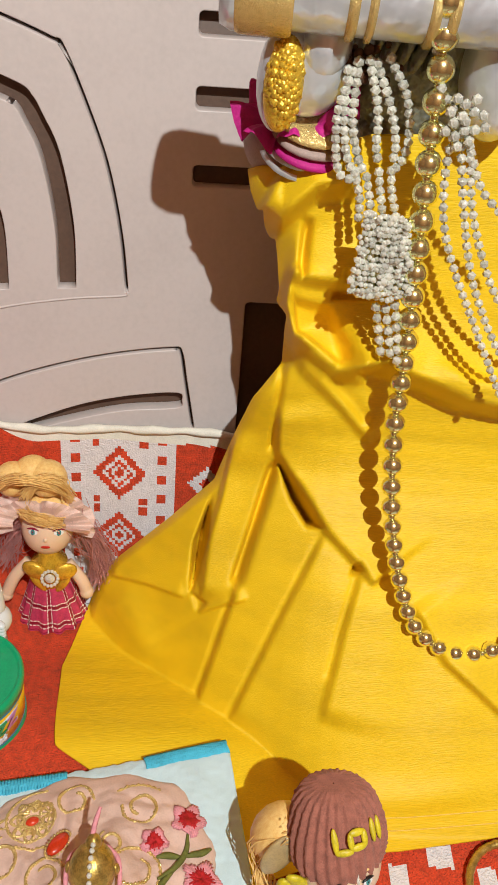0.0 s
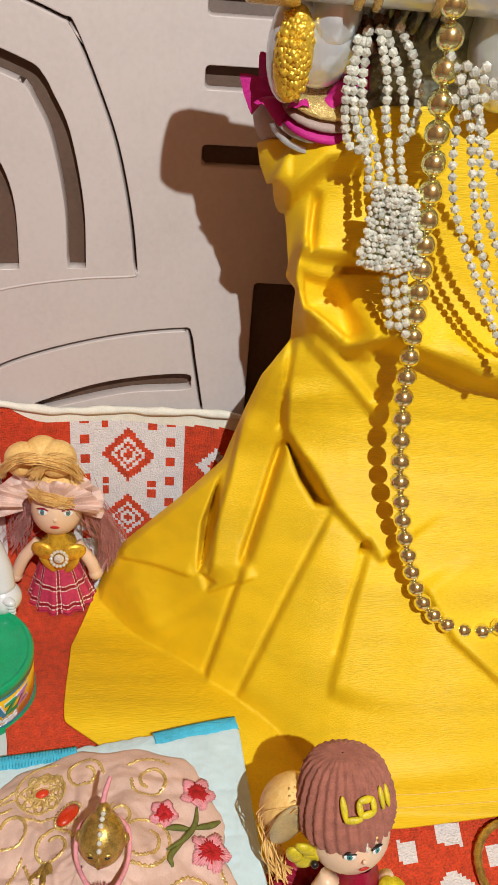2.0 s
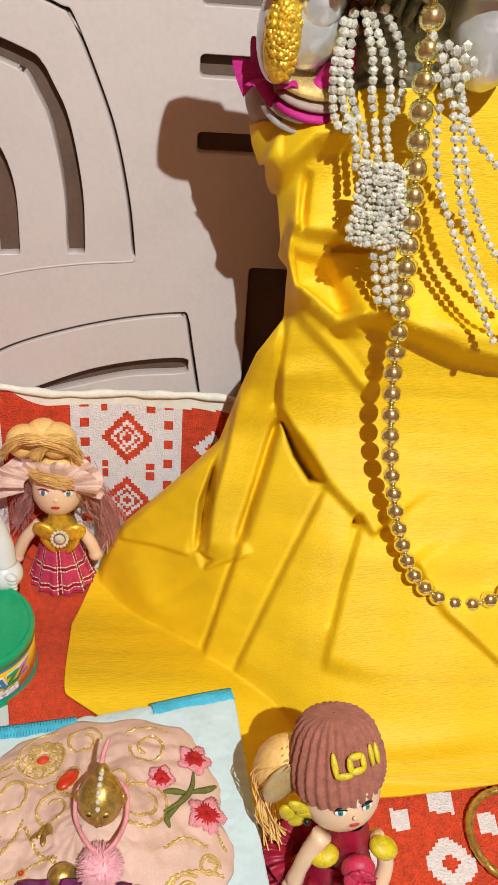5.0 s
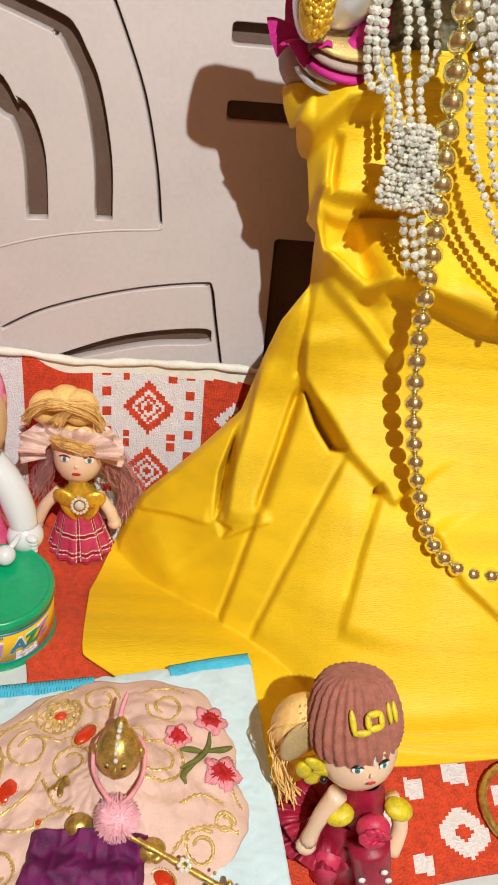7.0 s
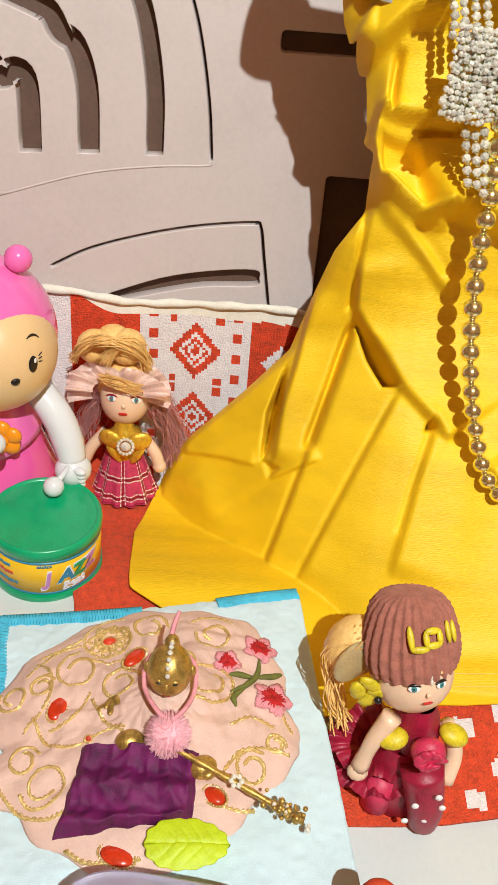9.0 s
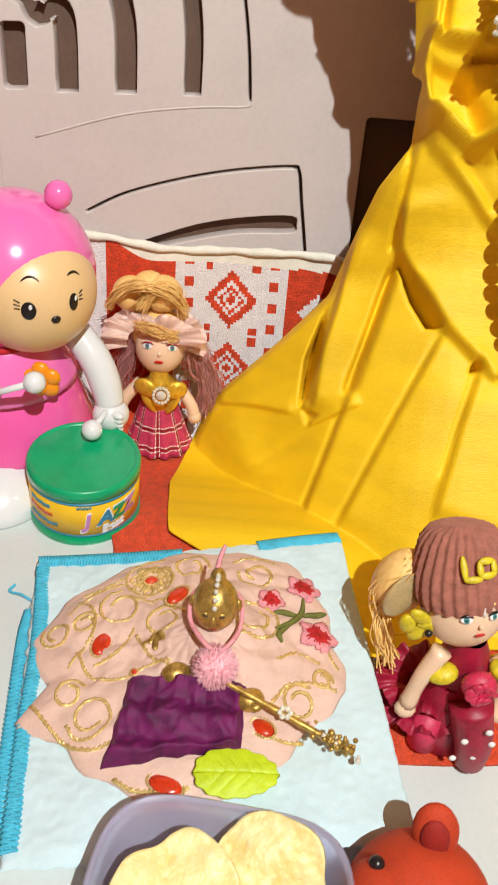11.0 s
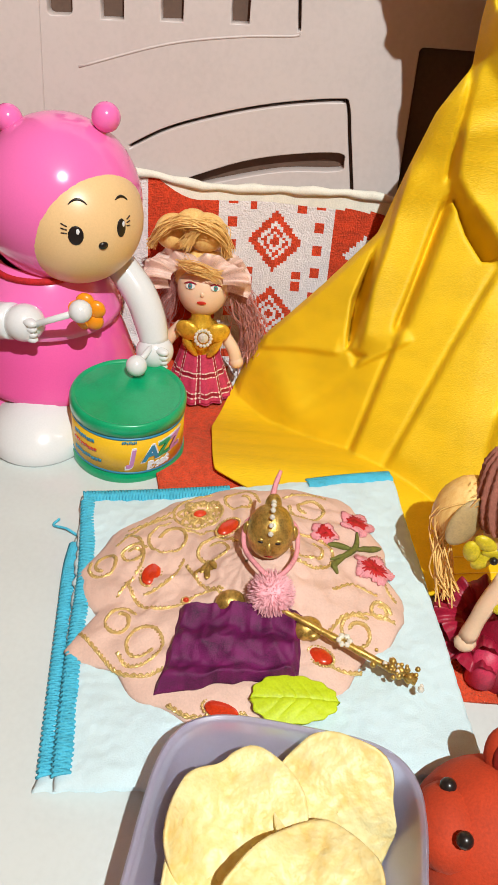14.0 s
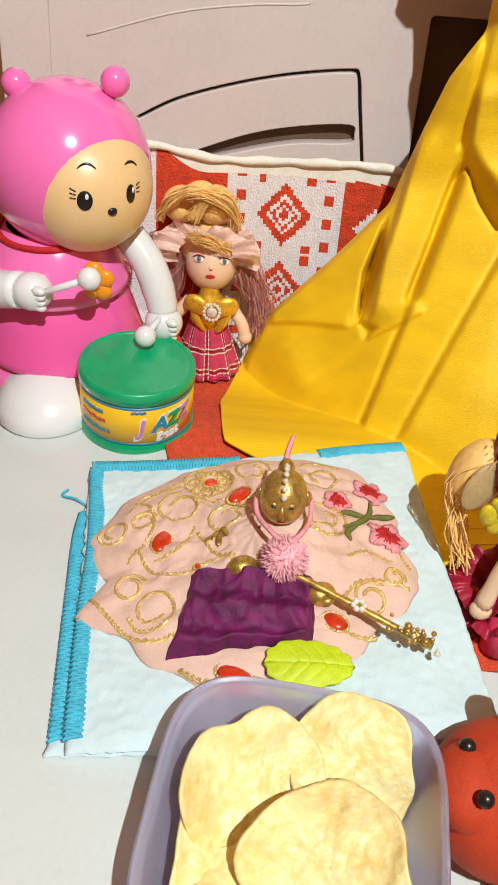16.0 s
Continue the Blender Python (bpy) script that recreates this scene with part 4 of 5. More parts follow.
# ---- toy bear ----
def bear():
    bm = bmesh.new()
    c = Vector((0.132, 0.104, 0.446))
    ball(bm, c, (0.034, 0.033, 0.034), (0, 0, 20), 32, 22)
    ball(bm, c + Vector((-0.021, -0.006, 0.016)), (0.0150, 0.0185, 0.0150), u=20, v=14)
    ball(bm, c + Vector((0.034, -0.042, -0.004)), (0.035, 0.038, 0.028), u=24, v=16)
    for q, a in (((0.004, 0.020, 0.032), -8), ((0.034, -0.012, 0.026), 50)):
        e = c + Vector(q)
        ball(bm, e, (0.0105, 0.0065, 0.015), (-20, a, 0), 16, 12)
        ball(bm, e + Vector((-0.001, -0.0042, 0.002)), (0.0068, 0.0035, 0.010), (-20, a, 0), 12, 8, mi=2)
    for q in EYES_BEAR:
        ball(bm, q, 0.0036, u=12, v=8, mi=1)
    ob = part("toy_bear", bm, [BEAR_RED, BLACK, RED_DARK])
    tagged(ob, "small rust-red flocked toy bear with black bead eyes", "toy")


RED_DARK = material("rust_red_inner_ear", (0.30, 0.012, 0.006), 0.8, vary=0.15, scale=60, bump=0.3)
EYES_BEAR = (Vector((0.1100, 0.1090, 0.4740)), Vector((0.1137, 0.0855, 0.4775)))
bear()


# ---- toy drum ----
def text_mesh(s, size, depth):
    cu = bpy.data.curves.new("letters", "FONT")
    cu.body, cu.size, cu.extrude, cu.offset, cu.shear = s, size, depth, size * 0.035, 0.15
    tmp = bpy.data.objects.new("letters", cu)
    scene.collection.objects.link(tmp)
    bpy.context.view_layer.update()
    me = bpy.data.meshes.new_from_object(tmp.evaluated_get(bpy.context.evaluated_depsgraph_get()))
    bpy.data.objects.remove(tmp)
    bm = bmesh.new()
    bm.from_mesh(me)
    return bm


def drum():
    th = thing("toy_drum", (-0.0835, 0.365, 0.416), "green toy drum with a yellow printed paper band", "drum")
    th.rotation_euler = (0, radians(2.5), 0)
    R = 0.0385
    bm = bmesh.new()
    lathe(bm, [(0, 0), (R - 0.001, 0), (R, 0.002), (R + 0.0008, 0.004), (R + 0.0008, 0.010), (R - 0.0008, 0.0115), (R - 0.0008, 0.0425), (R + 0.0008, 0.0438), (R + 0.001, 0.050), (R, 0.0522), (R - 0.0010, 0.0530), (R - 0.0022, 0.0528), (R - 0.0030, 0.0518), (R - 0.0033, 0.0516), (R - 0.0040, 0.0516), (0, 0.0516)], n=64)
    part("shell", bm, GREEN, th)
    bm = bmesh.new()
    lathe(bm, [(R - 0.001, 0.0125), (R, 0.0130), (R, 0.0412), (R - 0.001, 0.0416)], n=64)
    part("label_band", bm, YELLOW_LABEL, th, "yellow printed band")
    for z in (0.0125, 0.0414):
        bm = bmesh.new()
        lathe(bm, [(R - 0.001, z - 0.001), (R + 0.0003, z - 0.0007), (R + 0.0003, z + 0.0007), (R - 0.001, z + 0.001)], n=64)
        part("blue_line", bm, BLUE_PRINT, th)

    def wrap(bm, a0, z0, m, name, tilt=0.0, lift=0.0003):
        for v in bm.verts:
            x, y, d = v.co
            a = radians(a0) + x / R
            rr = R + lift + d
            v.co = (rr * math.cos(a), rr * math.sin(a), z0 + y + tilt * x)
        part(name, bm, m, th)
    for i, (ch, m) in enumerate(zip("JAZZ", (LILAC_PRINT, BLUE_PRINT, GREEN, LILAC_PRINT))):
        wrap(text_mesh(ch, 0.0185, 0.0003), -78 + i * 14.0, 0.0205 + 0.0010 * i, PALE_PRINT, "letter", 0.1)
        wrap(text_mesh(ch, 0.0155, 0.0004), -77 + i * 14.0, 0.0215 + 0.0010 * i, m, "letter", 0.1, 0.0006)
    wrap(text_mesh("Beat", 0.0092, 0.0004), -60, 0.0148, PALE_PRINT, "letter", 0.14, 0.0008)
    for j, (a, z, w, h, m) in enumerate(((-142, 0.034, 0.020, 0.0026, BLUE_PRINT), (-144, 0.0270, 0.023, 0.0024, RED_STONE), (-143, 0.0195, 0.026, 0.0024, BLUE_PRINT), (-84, 0.0385, 0.010, 0.002, BLUE_PRINT))):
        bm = bmesh.new()
        for k in range(9):
            x0 = w * k / 9
            box(bm, (x0 + w / 20, 0.0003 * ((k * 7) % 3), 0), (w / 11, h, 0.0004))
        wrap(bm, a, z, m, "print_bar")


drum()


# ---- pink drummer toy ----
def stamp(bm, C, R, right, up, out, dx, dy, size, mi, lift=0.0):
    """A flat spot on a ball, dx right and dy up of its middle as seen along out."""
    h = math.sqrt(max(1e-9, R * R - dx * dx - dy * dy))
    nrm = (right * dx + up * dy + out * h).normalized()
    p = C + nrm * (R + lift)
    m = nrm.to_track_quat("Z", "Y").to_matrix().to_4x4()
    x = right - nrm * right.dot(nrm)
    x.normalize()
    y = nrm.cross(x)
    m = Matrix((x, y, nrm)).transposed().to_4x4()
    m.translation = p
    made = bmesh.ops.create_uvsphere(bm, u_segments=14, v_segments=8, radius=1, matrix=m @ Matrix.Diagonal((*size, 1)))
    for fc in {f for v in made["verts"] for f in v.link_faces}:
        fc.material_index = mi


def brow(bm, C, R, right, up, out, dx, dy, w, mi, bend=0.2):
    pts = []
    for k in range(9):
        t = k / 4 - 1
        x, y = dx + w * t, dy - bend * w * t * t
        h = math.sqrt(max(1e-9, R * R - x * x - y * y))
        pts.append(C + (right * x + up * y + out * h).normalized() * (R + 0.0002))
    tube(bm, pts, [0.0003 + 0.0006 * (1 - (k / 4 - 1) ** 2) for k in range(9)], 5, mi)


def drummer():
    base = Vector((-0.148, 0.41, seat_z(-0.148, 0.41)))
    th = thing("drummer_toy", base, "glossy pink plastic drumming toy with cream face and white arms", "toy")

    def done(name, bm, m, parent=None, label=""):
        for v in bm.verts:
            v.co -= base
        return part(name, bm, m, parent or th, label)
    C = Vector((-0.1365, 0.430, 0.571))
    R = 0.0535
    bm = bmesh.new()
    ball(bm, C, (R, R, R * 1.02), (0, 0, 30), 48, 32)
    hood = done("hood", bm, PINK_TOY, None, "round pink hood")
    for a, b in (((-0.162, 0.432, 0.612), (-0.166, 0.432, 0.6195)), ((-0.1085, 0.436, 0.6165), (-0.1045, 0.436, 0.6245))):
        bm = bmesh.new()
        tube(bm, [C.lerp(Vector(a), 0.85), Vector(a), Vector(b)], (0.006, 0.0045, 0.0045), 10)
        ball(bm, b, 0.0092, u=18, v=12)
        done("antenna", bm, PINK_TOY, hood)
    n = Vector((0.62, -0.77, 0.11)).normalized()
    F = C + n * 0.0165 + Vector((0.0035, 0, -0.0065))
    RF = 0.0432
    bm = bmesh.new()
    ball(bm, F, RF, (0, 0, 0), 48, 32)
    face = done("face", bm, FACE_CREAM, None, "smooth cream face")
    right, out = Vector((0.985, 0.17, 0)), Vector((0.33, -0.86, 0.38)).normalized()
    right = (right - out * right.dot(out)).normalized()
    up = out.cross(right)
    k = 0.000398
    for dx, dy, sx, sy in ((-9, -27, 12, 15), (62, -15, 9, 14.5)):
        bm = bmesh.new()
        stamp(bm, F, RF, right, up, out, dx * k, dy * k, (sx * k, sy * k, 0.0005), 0)
        for j in (-1, 0, 1):
            s = -1 if dx < 0 else 1
            x0, y0 = dx + s * (13 if dx < 0 else 9), dy + 8 + 5 * j
            pts = []
            for q in (0, 1):
                x, y = (x0 + s * 9 * q * (1 if dx < 0 else .6)) * k, (y0 + (3 + 2 * j) * q) * k
                pts.append(F + (right * x + up * y + out * math.sqrt(max(1e-9, RF ** 2 - x * x - y * y))).normalized() * (RF + 0.0002))
            tube(bm, pts, 0.0004, 4)
        stamp(bm, F, RF, right, up, out, (dx + 3) * k, (dy + 6) * k, (3.6 * k, 5.5 * k, 0.0008), 1)
        done("eye", bm, [BLACK, WHITE_TOY], face, "black painted eye")
    bm = bmesh.new()
    stamp(bm, F, RF, right, up, out, 33 * k, -42 * k, (8 * k, 6.5 * k, 0.0016), 0)
    done("nose", bm, BLACK, face, "black nose")
    for dx, dy, w in ((-5, 26, 14), (63, 32, 10)):
        bm = bmesh.new()
        brow(bm, F, RF, right, up, out, dx * k, dy * k, w * k, 0, 0.55)
        done("eyebrow", bm, BLACK, face, "thin black eyebrow")
    B = (-0.150, 0.424, 0)
    bm = bmesh.new()
    lathe(bm, [(0.030, 0.535), (0.038, 0.528), (0.044, 0.514), (0.0505, 0.499), (0.0515, 0.495), (0.0485, 0.493), (0.040, 0.494)], B, n=40)
    done("bodice", bm, PINK_TOY)
    bm = bmesh.new()
    lathe(bm, [(0.041, 0.4965), (0.046, 0.491), (0.053, 0.472), (0.0585, 0.452), (0.0595, 0.447), (0.0575, 0.445)], B, n=40)
    done("skirt", bm, PINK_DEEP)
    bm = bmesh.new()
    lathe(bm, [(0.052, 0.450), (0.0605, 0.438), (0.0655, 0.4285), (0.065, 0.425), (0.05, 0.425), (0.0, 0.427)], B, n=40)
    done("underskirt", bm, PINK_TOY)
    bm = bmesh.new()
    lathe(bm, [(0.034, 0.532), (0.037, 0.534), (0.038, 0.530), (0.035, 0.528)], B, n=32)
    done("collar", bm, RED_THREAD, None, "red collar")
    for x, y, r in ((-0.147, 0.372, 0.041), (-0.110, 0.425, 0.040)):
        bm = bmesh.new()
        lathe(bm, [(0.0, 0.029), (r * 0.35, 0.0275), (r * 0.7, 0.021), (r * 0.92, 0.011), (r, 0.003), (r * 0.96, 0.0), (0, 0.0)], (x, y, seat_z(x, y) + 0.0005), n=40, squash=(0.95, 1.05, 0.8))
        done("foot", bm, WHITE_TOY, None, "rounded white foot")
    for pts, rs, h, a, b in ((((-0.098, 0.428, 0.528), (-0.084, 0.421, 0.512), (-0.076, 0.415, 0.495), (-0.072, 0.410, 0.480)), (0.011, 0.0115, 0.0115, 0.010), (-0.0715, 0.408, 0.474), (-0.072, 0.402, 0.482), (-0.0795, 0.384, 0.4765)),
                             (((-0.196, 0.420, 0.515), (-0.197, 0.395, 0.506), (-0.180, 0.380, 0.505), (-0.157, 0.372, 0.510)), (0.012, 0.013, 0.013, 0.012), (-0.149, 0.370, 0.511), (-0.145, 0.362, 0.513), (-0.1085, 0.362, 0.5285))):
        pp = arc(pts, 5)
        bm = bmesh.new()
        tube(bm, pp, [float(np.interp(i / (len(pp) - 1), (0, .33, .66, 1), rs)) for i in range(len(pp))], 16)
        ball(bm, h, (0.0135, 0.0125, 0.0125), (0, 0, 20), 20, 14)
        for j in range(4):
            ball(bm, Vector(h) + Vector((0.007 - 0.0005 * j, -0.009 + 0.001 * j, 0.006 - 0.0045 * j)), (0.0055, 0.0035, 0.0028), (0, 0, -25), 10, 7)
        arm = done("arm", bm, WHITE_TOY, None, "white plastic arm")
        bm = bmesh.new()
        tube(bm, [a, b], 0.0023, 8)
        ball(bm, b, 0.0074, u=16, v=12)
        done("drumstick", bm, WHITE_TOY, arm, "white ball-ended drumstick")
    c = Vector((-0.113, 0.392, 0.511))
    bm = bmesh.new()
    for j in range(5):
        a = j * 1.2566 + 0.4
        ball(bm, c + Vector((0.007 * math.cos(a), -0.002, 0.008 * math.sin(a))), (0.0065, 0.004, 0.0065), u=12, v=8)
    ball(bm, c + Vector((0, -0.004, 0)), 0.0045, u=12, v=8)
    done("bow", bm, ORANGE, None, "orange flower bow")
    bm = bmesh.new()
    tube(bm, arc([(-0.150, 0.388, 0.521), (-0.132, 0.388, 0.513), (-0.116, 0.391, 0.512)], 6), 0.0018, 6)
    tube(bm, arc([(-0.190, 0.455, 0.540), (-0.205, 0.45, 0.525), (-0.200, 0.43, 0.52)], 6), 0.0022, 6)
    done("cord", bm, ORANGE, None, "orange cord")


drummer()


# ---- dolls ----
def frill(bm, C, rx, ry, axis, mi, n=11, amp=0.006, width=0.012, seed=0, a0=0, a1=360, inner=0.45):
    """A ruffled ring of gauze round an axis."""
    z = Vector(axis).normalized()
    x = z.orthogonal().normalized()
    x = (Vector((1, 0, 0)) - z * z.x).normalized()
    y = z.cross(x)
    rings = []
    N = 132
    for k in range(N):
        a = radians(a0 + (a1 - a0) * k / (N if a1 - a0 == 360 else N - 1))
        row = []
        for j in range(7):
            t = j / 6
            rr = inner + (1 - inner) * t
            w = amp * math.sin(n * a + seed + 0.6 * math.sin(3 * a)) * t + 0.4 * amp * math.sin(2.3 * n * a + seed) * t
            p = Vector(C) + x * (rx * rr * math.cos(a)) + y * (ry * rr * math.sin(a)) + z * (w + width * math.sin(t * 2.2) * 0.6)
            row.append(bm.verts.new(p))
        rings.append(row)
    for k in range(N if a1 - a0 == 360 else N - 1):
        for j in range(6):
            bm.faces.new((rings[k][j], rings[(k + 1) % N][j], rings[(k + 1) % N][j + 1], rings[k][j + 1])).material_index = mi


def strands(bm, roots, mi, seed, n, spread, r=0.0007):
    rnd = random.Random(seed)
    for _ in range(n):
        j = [Vector((rnd.gauss(0, spread), rnd.gauss(0, spread), rnd.gauss(0, spread))) for _ in roots]
        pts = arc([Vector(p) + q for p, q in zip(roots, j)], 4)
        tube(bm, pts, r, 4, mi, False)


def doll_face(bm, C, R, right, up, out, k, mi_eye, mi_white, mi_lip, mi_dark):
    for s in (-1, 1):
        stamp(bm, C, R, right, up, out, s * 21 * k, 2 * k, (9 * k, 5 * k, 0.0003), mi_white)
        stamp(bm, C, R, right, up, out, s * 21 * k, 2 * k, (5 * k, 5 * k, 0.0005), mi_eye)
        stamp(bm, C, R, right, up, out, s * 21 * k, 2 * k, (2 * k, 2.4 * k, 0.0007), mi_dark)
        brow(bm, C, R, right, up, out, s * 21 * k, 8 * k, 10 * k, mi_dark, 0.25)
        brow(bm, C, R, right, up, out, s * 22 * k, 20 * k, 9 * k, 1, 0.2)
    stamp(bm, C, R, right, up, out, 0, -10 * k, (3.5 * k, 4 * k, 0.001), 0)
    stamp(bm, C, R, right, up, out, 0, -24 * k, (8 * k, 3.6 * k, 0.0005), mi_lip)


UPV, OUTV = Vector((0, 0.50, 0.866)), Vector((0, -0.866, 0.50))


def plaid_doll():
    S, H, G, Y, P, W, K, EY, EW, LP, DK, CR = range(12)
    bm = bmesh.new()
    C = Vector((-0.051, 0.502, 0.476))
    ball(bm, C, (0.0205, 0.0195, 0.0225), (-15, 0, 0), 28, 20, S)
    right, up, out = Vector((0.97, -0.2, 0.13)).normalized(), UPV, Vector((0.12, -0.88, 0.45)).normalized()
    up = (up - out * up.dot(out)).normalized()
    right = up.cross(out)
    doll_face(bm, C, 0.0205, right, up, out, 0.00047, EY, EW, LP, DK)
    for q, rr in (((-0.076, 0.510, 0.518), 0.0145), ((-0.050, 0.512, 0.519), 0.0155), ((-0.062, 0.516, 0.520), 0.015)):
        ball(bm, q, (rr, rr, rr * 0.95), (0, 5, 0), 20, 14, H)
    strands(bm, [(-0.092, 0.500, 0.510), (-0.080, 0.493, 0.528), (-0.068, 0.494, 0.534), (-0.060, 0.497, 0.520)], H, 21, 70, 0.0022, 0.0004)
    strands(bm, [(-0.064, 0.494, 0.515), (-0.052, 0.492, 0.534), (-0.038, 0.497, 0.530), (-0.032, 0.503, 0.510)], H, 22, 70, 0.0022, 0.0004)
    ball(bm, C + Vector((0, 0.008, 0.008)), (0.025, 0.018, 0.022), u=20, v=14, mi=H)
    strands(bm, [(-0.085, 0.498, 0.520), (-0.065, 0.488, 0.538), (-0.040, 0.495, 0.528), (-0.032, 0.505, 0.505)], H, 3, 60, 0.0020, 0.0004)
    strands(bm, [(-0.066, 0.490, 0.502), (-0.052, 0.4835, 0.502), (-0.038, 0.488, 0.496)], H, 5, 90, 0.0022, 0.0003)
    frill(bm, (-0.055, 0.500, 0.482), 0.043, 0.030, (0.0, -0.80, 0.60), G, 9, 0.0060, 0.012, 1, -18, 205, 0.55)
    frill(bm, (-0.054, 0.489, 0.490), 0.041, 0.019, (0.0, -0.70, 0.71), G, 9, 0.0050, 0.010, 3, -14, 194, 0.50)
    strands(bm, [(-0.030, 0.505, 0.485), (-0.018, 0.507, 0.462), (-0.010, 0.507, 0.435), (-0.014, 0.505, 0.415)], K, 8, 130, 0.0060, 0.00028)
    strands(bm, [(-0.070, 0.508, 0.480), (-0.082, 0.508, 0.455), (-0.090, 0.506, 0.430)], K, 9, 80, 0.0055, 0.00028)
    lathe(bm, [(0.008, 0.462), (0.008, 0.452), (0.015, 0.445), (0.0155, 0.430), (0.014, 0.424)], (-0.051, 0.495, 0), n=20, mi=Y)
    bx = Vector((-0.0475, 0.479, 0.446))
    for s in (-1, 1):
        ball(bm, bx + Vector((0.012 * s, 0.001, 0.003)), (0.0105, 0.004, 0.0085), (0, -20 * s, 12 * s), 14, 10, Y)
        ball(bm, bx + Vector((0.010 * s, 0.001, -0.012)), (0.0035, 0.002, 0.011), (0, 32 * s, 0), 10, 8, Y)
    q = Vector((-0.0460, 0.4735, 0.447))
    for k in range(14):
        ball(bm, q + right * 0.0062 * math.cos(k * 0.449) + up * 0.0062 * math.sin(k * 0.449), 0.0016, u=7, v=5, mi=CR)
    ball(bm, q, (0.0044, 0.0030, 0.0044), u=12, v=8, mi=CR)
    # pleated plaid skirt
    def pleat(a, t):
        r = (0.0140 + 0.0145 * t) * (1 + 0.06 * math.sin(14 * a) * t)
        return Vector((-0.0515 + r * math.cos(a), 0.494 + r * 0.85 * math.sin(a), 0.432 - 0.049 * t))
    N, M = 224, 48
    vs = [[bm.verts.new(pleat(2 * math.pi * i / N, j / M)) for j in range(M + 1)] for i in range(N)]
    for i in range(N):
        for j in range(M):
            white = j in (21, 25, 38, 42) or i % 28 in (0, 5)
            dark = j in (22, 23, 24, 39, 40, 41, 46) or i % 28 in (1, 2, 3, 4)
            fc = bm.faces.new((vs[i][j], vs[(i + 1) % N][j], vs[(i + 1) % N][j + 1], vs[i][j + 1]))
            fc.material_index = W if white and (i + j) % 4 else (DK if dark else P)
    for s, e in ((-1, (-0.086, 0.484, 0.414)), (1, (-0.020, 0.486, 0.420))):
        tube(bm, arc([(-0.051 + 0.015 * s, 0.493, 0.446), (-0.051 + 0.027 * s, 0.488, 0.432), e], 5), 0.0052, 10, S)
        ball(bm, e, 0.006, u=10, v=8, mi=S)
        tube(bm, [(-0.051 + 0.008 * s, 0.490, 0.385), (-0.051 + 0.008 * s, 0.488, seat_z(-0.051, 0.488) + 0.005)], 0.006, 10, P)
    ob = part("plaid_doll", bm, [SKIN, HAIR, GAUZE, GOLD_LEAF, PLAID_PINK, HEM_WHITE, HAIR_RED, EYE_TEAL, EYE_WHITE, LIPS, WINE, CRYSTAL])
    tagged(ob, "small blonde doll in gauze bonnet and pink plaid skirt", "doll")


PLAID_PINK = material("plaid_pink", (0.60, 0.045, 0.12), 0.8, vary=0.2, scale=250, bump=0.5)
HAIR_RED = material("pink_foil_fringe", (0.72, 0.33, 0.30), 0.3, 0.2, vary=0.25, scale=200, bump=0.3)
plaid_doll()


